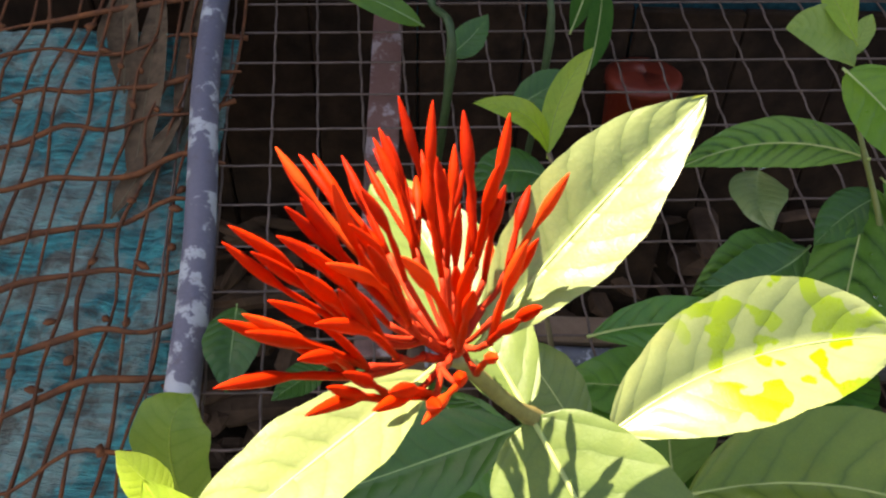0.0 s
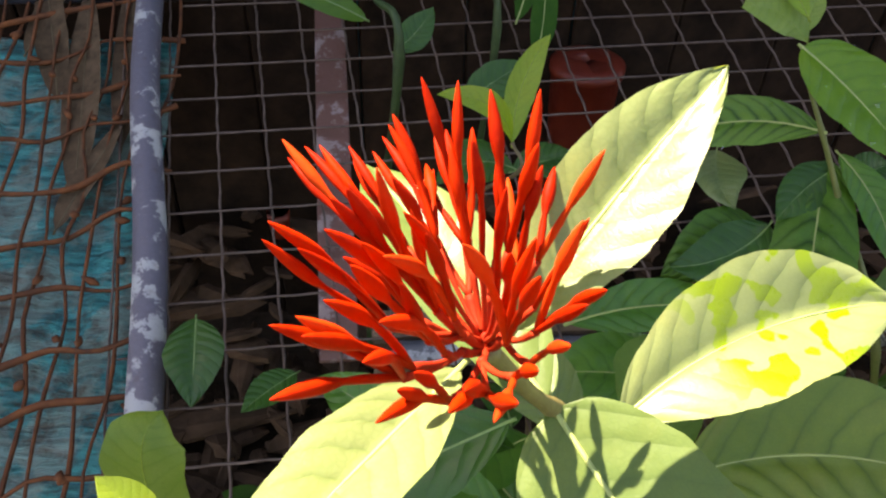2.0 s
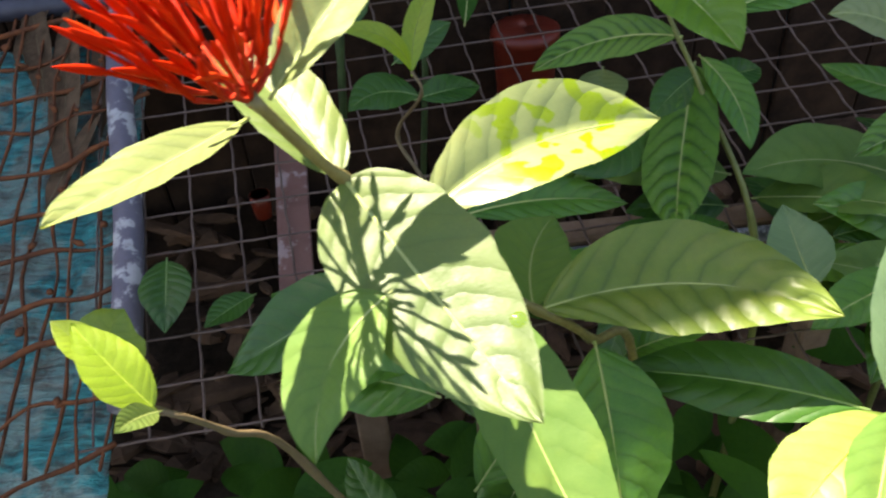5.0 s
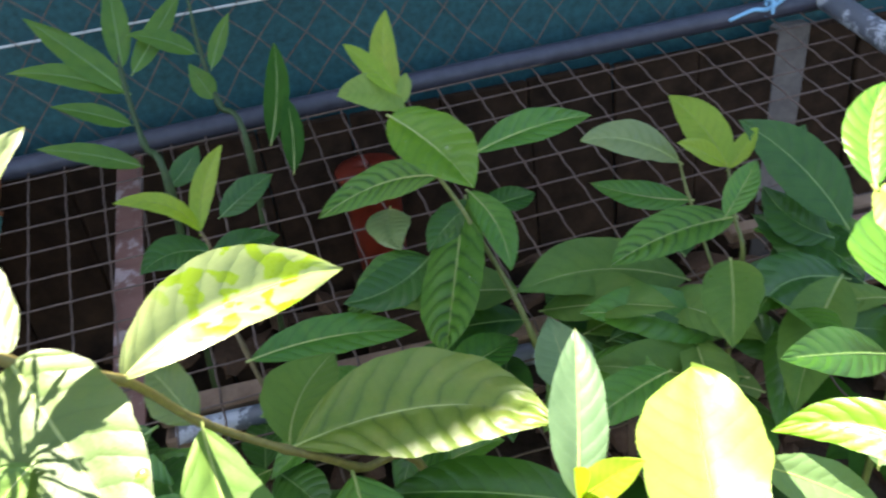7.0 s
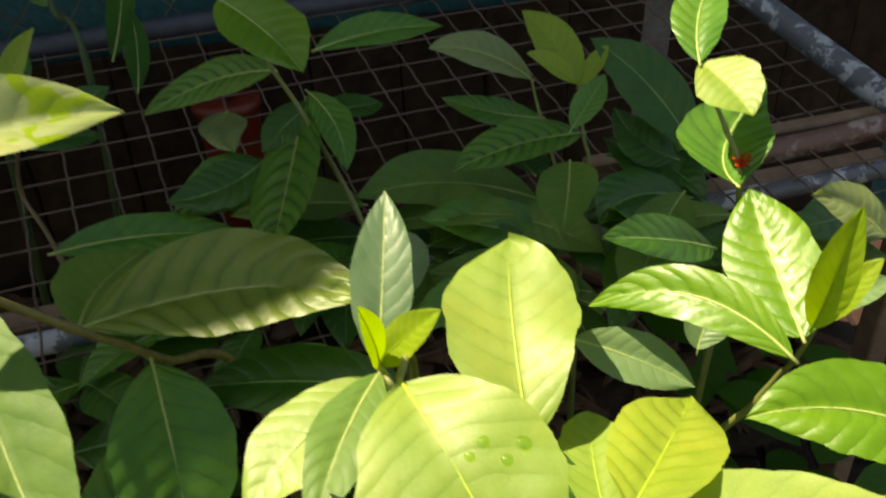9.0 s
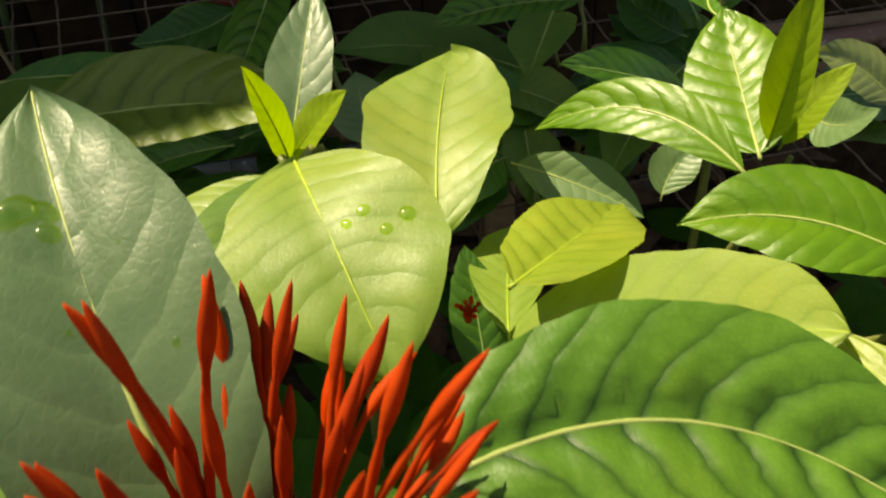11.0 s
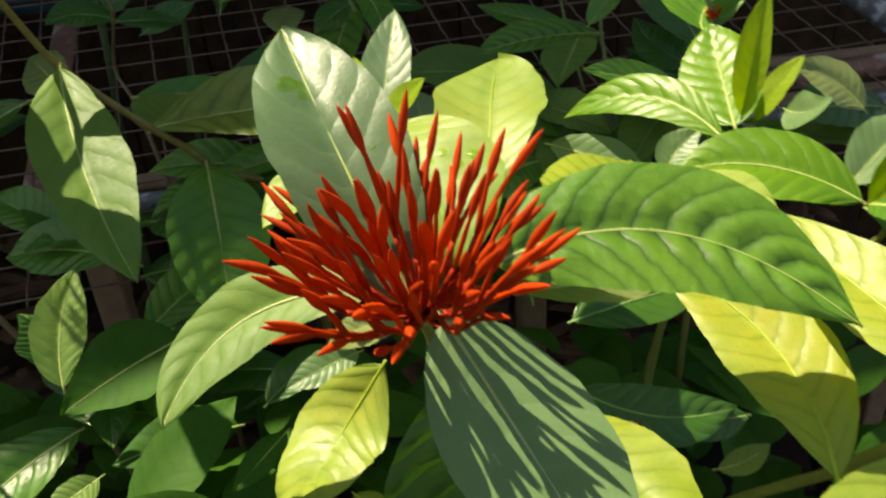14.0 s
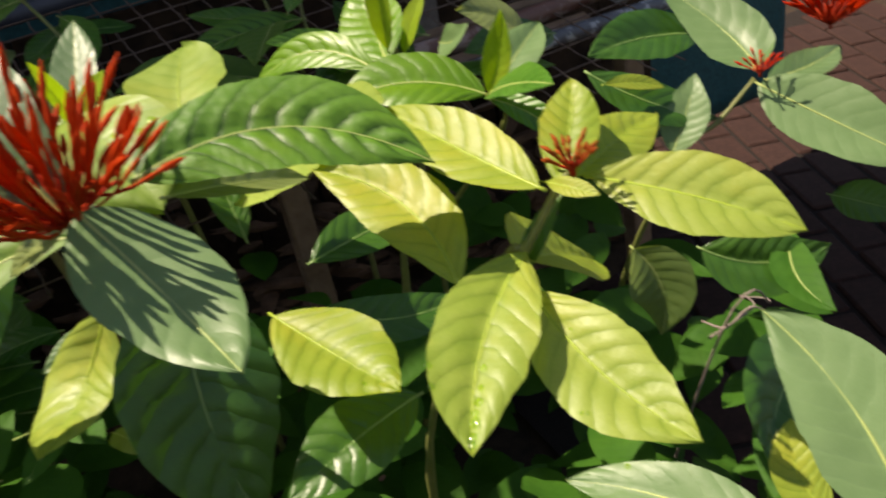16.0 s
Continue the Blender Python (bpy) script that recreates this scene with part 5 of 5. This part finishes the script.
leaf(plant_n, "narrow", (0.011, 0.996, 1.097), (0.011, 1.082, 1.200), (0.002, -0.003, 0.003), (0.988, 0.116, -0.103), 0.018)
leaf(plant_n, "narrow", (0.024, 0.989, 1.089), (0.105, 1.075, 1.170), (0.003, -0.005, 0.002), (0.816, -0.316, -0.485), 0.017)
leaf(plant_n, "narrow", (0.009, 0.925, 0.981), (-0.106, 0.904, 1.039), (0.002, -0.001, 0.005), (0.184, 0.756, 0.628), 0.016)
leaf(plant_n, "narrow", (0.109, 1.006, 1.096), (0.029, 0.996, 1.139), (0.002, 0.004, 0.004), (0.277, 0.688, 0.671), 0.016)
leaf(plant_n, "narrow", (0.121, 0.971, 1.040), (0.100, 0.981, 1.091), (0.000, -0.002, 0.001), (0.875, 0.398, 0.275), 0.017)
leaf(plant_n, "narrow", (0.127, 0.992, 1.076), (0.164, 1.046, 1.133), (-0.001, -0.002, 0.002), (0.903, -0.244, -0.352), 0.012)
leaf(plant_n, "under", (0.184, 0.943, 0.970), (0.216, 1.033, 1.084), (0.006, -0.001, -0.001), (0.977, -0.123, -0.173), 0.018)
leaf(plant_n, "under", (0.207, 0.918, 0.932), (0.217, 0.973, 1.024), (0.004, -0.000, -0.000), (0.995, -0.046, -0.086), 0.016)
leaf(plant_n, "deep", (0.041, 0.904, 0.953), (0.086, 0.943, 0.988), (0.003, -0.002, -0.002), (0.750, -0.432, -0.501), 0.019)
leaf(plant_n, "deep", (0.110, 0.806, 0.941), (0.183, 0.848, 0.967), (-0.000, -0.001, 0.003), (0.554, -0.613, -0.563), 0.021)

twigs = thing("dry_twig", (1.0, 0.3, 0.0), "grey dry forked twig among dark leaves", "twig")
stem(twigs, ((0.778, -0.059, 0.762), (0.789, -0.076, 0.760), (0.822, -0.073, 0.764), (0.855, -0.078, 0.733)), (0.0008, 0.0011, 0.0010, 0.0007), "twig", TWIG)
stem(twigs, ((0.827, -0.061, 0.766), (0.821, -0.073, 0.763), (0.767, -0.080, 0.762)), (0.0006, 0.0008, 0.0010), "twig", TWIG)
stem(twigs, ((0.828, -0.052, 0.761), (0.843, -0.071, 0.758), (0.789, -0.070, 0.750), (0.980, 0.300, 0.000)), (0.0006, 0.0008, 0.0010, 0.002), "twig", TWIG)

# shaded lower leaves
def undergrowth():
    verts, faces, uvs = [], [], []
    rng = random.Random(5)
    for k in range(1050):
        x, y = rng.uniform(-0.35, 1.35), rng.uniform(-0.30, 0.58)
        z = rng.uniform(0.26, 0.68 if x > 0.60 else 0.60 if y > 0.40 or x < 0.0 else 0.76)
        w = rng.uniform(0, 6.283)
        length, half = rng.uniform(0.07, 0.13), rng.uniform(0.018, 0.030)
        a = Vector((math.cos(w), math.sin(w), rng.uniform(-0.5, 0.35))).normalized()
        base = Vector((x, y, z))
        side = a.cross(Vector((rng.uniform(-0.4, 0.4), rng.uniform(-0.9, 0.1), 1))).normalized()
        v, f, t, _ = leaf_shape("deep", base, base + a * length, Vector((0, 0, 0.006)), side, half, 10, 2)
        n = len(verts)
        if x > 1.0:
            continue
        verts += v
        faces += [tuple(n + i for i in q) for q in f]
        uvs += t
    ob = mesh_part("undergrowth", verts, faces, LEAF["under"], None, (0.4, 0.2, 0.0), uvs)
    return tagged(ob, "dense dark green leaves low in the shade of the shrubs", "foliage", kind="stuff")


def crowd(shrub, rng, count, xs, ys, zs, styles):
    """More shaded leaves of a shrub, close above the mesh."""
    for _ in range(count):
        base = Vector((rng.uniform(*xs), rng.uniform(*ys), rng.uniform(*zs)))
        w = rng.uniform(0, 6.283)
        way = Vector((math.cos(w), 0.8 * math.sin(w), rng.uniform(-0.25, 0.30))).normalized()
        size = rng.uniform(0.085, 0.145)
        side = way.cross(Vector((rng.uniform(-0.3, 0.3), rng.uniform(-0.8, -0.1), 1))).normalized()
        leaf(shrub, rng.choice(styles), base, base + way * size, (0, 0, rng.uniform(0.003, 0.010)), side, size * rng.uniform(0.20, 0.27))


shade = random.Random(31)
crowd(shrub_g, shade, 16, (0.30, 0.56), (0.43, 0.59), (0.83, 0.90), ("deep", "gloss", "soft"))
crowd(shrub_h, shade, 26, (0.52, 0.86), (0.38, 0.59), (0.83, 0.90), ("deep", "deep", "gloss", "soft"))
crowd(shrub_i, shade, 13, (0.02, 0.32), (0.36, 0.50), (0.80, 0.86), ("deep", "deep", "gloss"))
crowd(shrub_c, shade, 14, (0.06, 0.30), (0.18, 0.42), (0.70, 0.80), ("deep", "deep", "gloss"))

undergrowth()

for a, b, c in (((0.47, -0.03, 0.86), (0.50, -0.01, 0.88), 0.012), ((0.46, 0.00, 0.85), (0.49, -0.035, 0.86), 0.010)):
    v, f, t, _ = leaf_shape("narrow", a, b, (0, 0, 0.006), (0.3, 0.9, 0.3), c, 12, 3)
    tagged(mesh_part("dry_leaf", v, f, DRY, None, a, t), "small withered brown leaf among green leaves", "dry leaf", "dry leaves")

drop(LEAF_D, (0.150, 0.140, 1.145), (-0.161, -0.414, 0.896), 0.0035)
drop(LEAF_K, (0.400, 0.079, 1.032), (-0.091, -0.345, 0.934), 0.0030)
drop(LEAF_K, (0.392, 0.075, 1.030), (-0.091, -0.345, 0.934), 0.0028)
drop(LEAF_K, (0.408, 0.068, 1.029), (-0.091, -0.345, 0.934), 0.0030)
drop(LEAF_K, (0.418, 0.073, 1.031), (-0.091, -0.345, 0.934), 0.0040)
drop(LEAF_W, (0.321, -0.066, 1.137), (0.066, -0.640, 0.766), 0.0034)
drop(LEAF_W, (0.325, -0.066, 1.136), (0.066, -0.640, 0.766), 0.0034)
drop(LEAF_W, (0.326, -0.070, 1.133), (0.066, -0.640, 0.766), 0.0024)
drop(LEAF_W, (0.319, -0.068, 1.136), (0.066, -0.640, 0.766), 0.0024)
drop(LEAF_YC, (0.512, -0.197, 0.942), (-0.052, -0.323, 0.945), 0.0020)
drop(LEAF_YC, (0.505, -0.206, 0.939), (-0.052, -0.323, 0.945), 0.0018)
drop(LEAF_YC, (0.500, -0.212, 0.937), (-0.052, -0.323, 0.945), 0.0026)
drop(LEAF_YC, (0.496, -0.216, 0.935), (-0.052, -0.323, 0.945), 0.0024)
drop(LEAF_YC, (0.493, -0.220, 0.933), (-0.052, -0.323, 0.945), 0.0030)
drop(LEAF_YC, (0.488, -0.226, 0.931), (-0.052, -0.323, 0.945), 0.0030)
drop(LEAF_YC, (0.486, -0.229, 0.930), (-0.052, -0.323, 0.945), 0.0022)
drop(LEAF_YC, (0.487, -0.184, 0.946), (-0.052, -0.323, 0.945), 0.0022)
drop(LEAF_YC, (0.483, -0.195, 0.942), (-0.052, -0.323, 0.945), 0.0018)
drop(LEAF_YF, (0.468, -0.112, 0.901), (-0.250, -0.252, 0.935), 0.0015)
drop(LEAF_U1, (0.640, 0.155, 1.023), (-0.348, -0.291, 0.891), 0.0020)
drop(LEAF_U1, (0.617, 0.199, 1.029), (-0.348, -0.291, 0.891), 0.0014)
drop(LEAF_R0, (0.370, 0.493, 0.973), (-0.016, -0.263, 0.965), 0.0025)
drop(LEAF_R0, (0.371, 0.486, 0.971), (-0.016, -0.263, 0.965), 0.0018)
drop(LEAF_T3, (0.253, 0.482, 0.940), (0.381, -0.440, 0.813), 0.0020)
drop(LEAF_RT5, (0.554, -0.257, 0.896), (-0.324, -0.209, 0.923), 0.0014)
drop(LEAF_K, (0.417, 0.071, 1.031), (-0.091, -0.345, 0.934), 0.0012)


def sprinkle(blade, count, size):
    """Small beads of water scattered over one leaf."""
    off, rows = blade.location + blade.parent.location, blade.data.vertices
    for _ in range(count):
        q = rows[chance.randrange(len(rows) // 6, 5 * len(rows) // 6)]
        drop(blade, q.co + off + Vector((chance.uniform(-1, 1), chance.uniform(-1, 1), 0)) * 0.002, (0, -0.4, 0.9), size * chance.uniform(0.6, 1.2))


for blade, count, size in ((LEAF_N, 8, 0.0019), (LEAF_M, 5, 0.0017), (LEAF_R0, 5, 0.0018), (LEAF_KK5, 4, 0.0017), (LEAF_T3, 3, 0.0018), (LEAF_YD, 4, 0.0011), (LEAF_W, 4, 0.0007)):
    sprinkle(blade, count, size)

# red pavers of the path
def pavers():
    bm = bmesh.new()
    bmesh.ops.create_cube(bm, size=1.0)
    bmesh.ops.scale(bm, vec=(0.205, 0.100, 0.05), verts=bm.verts)
    bmesh.ops.bevel(bm, geom=bm.edges[:], offset=0.006, segments=1, affect="EDGES")
    me = bpy.data.meshes.new("paver")
    bm.to_mesh(me)
    bm.free()
    me.materials.append(PAVER)
    rng = random.Random(3)
    turn = Matrix.Rotation(radians(68), 4, "Z")
    for i in range(-9, 10):
        for j in range(-14, 15):
            p = turn @ Vector((i * 0.216 + (0.108 if j % 2 else 0), j * 0.111, 0))
            x, y = p.x + 2.0, p.y + 0.75
            if not (1.1 < x < 3.4 and -0.6 < y < 2.0):
                continue
            ob = new("paver", me)
            ob.parent = pavement
            ob.matrix_basis = Matrix.Translation((x - 2.2, y - 0.7, 0.008 - 0.024 + rng.uniform(-0.003, 0.003))) @ turn @ Matrix.Rotation(rng.uniform(-0.02, 0.02), 4, "X")


pavers()
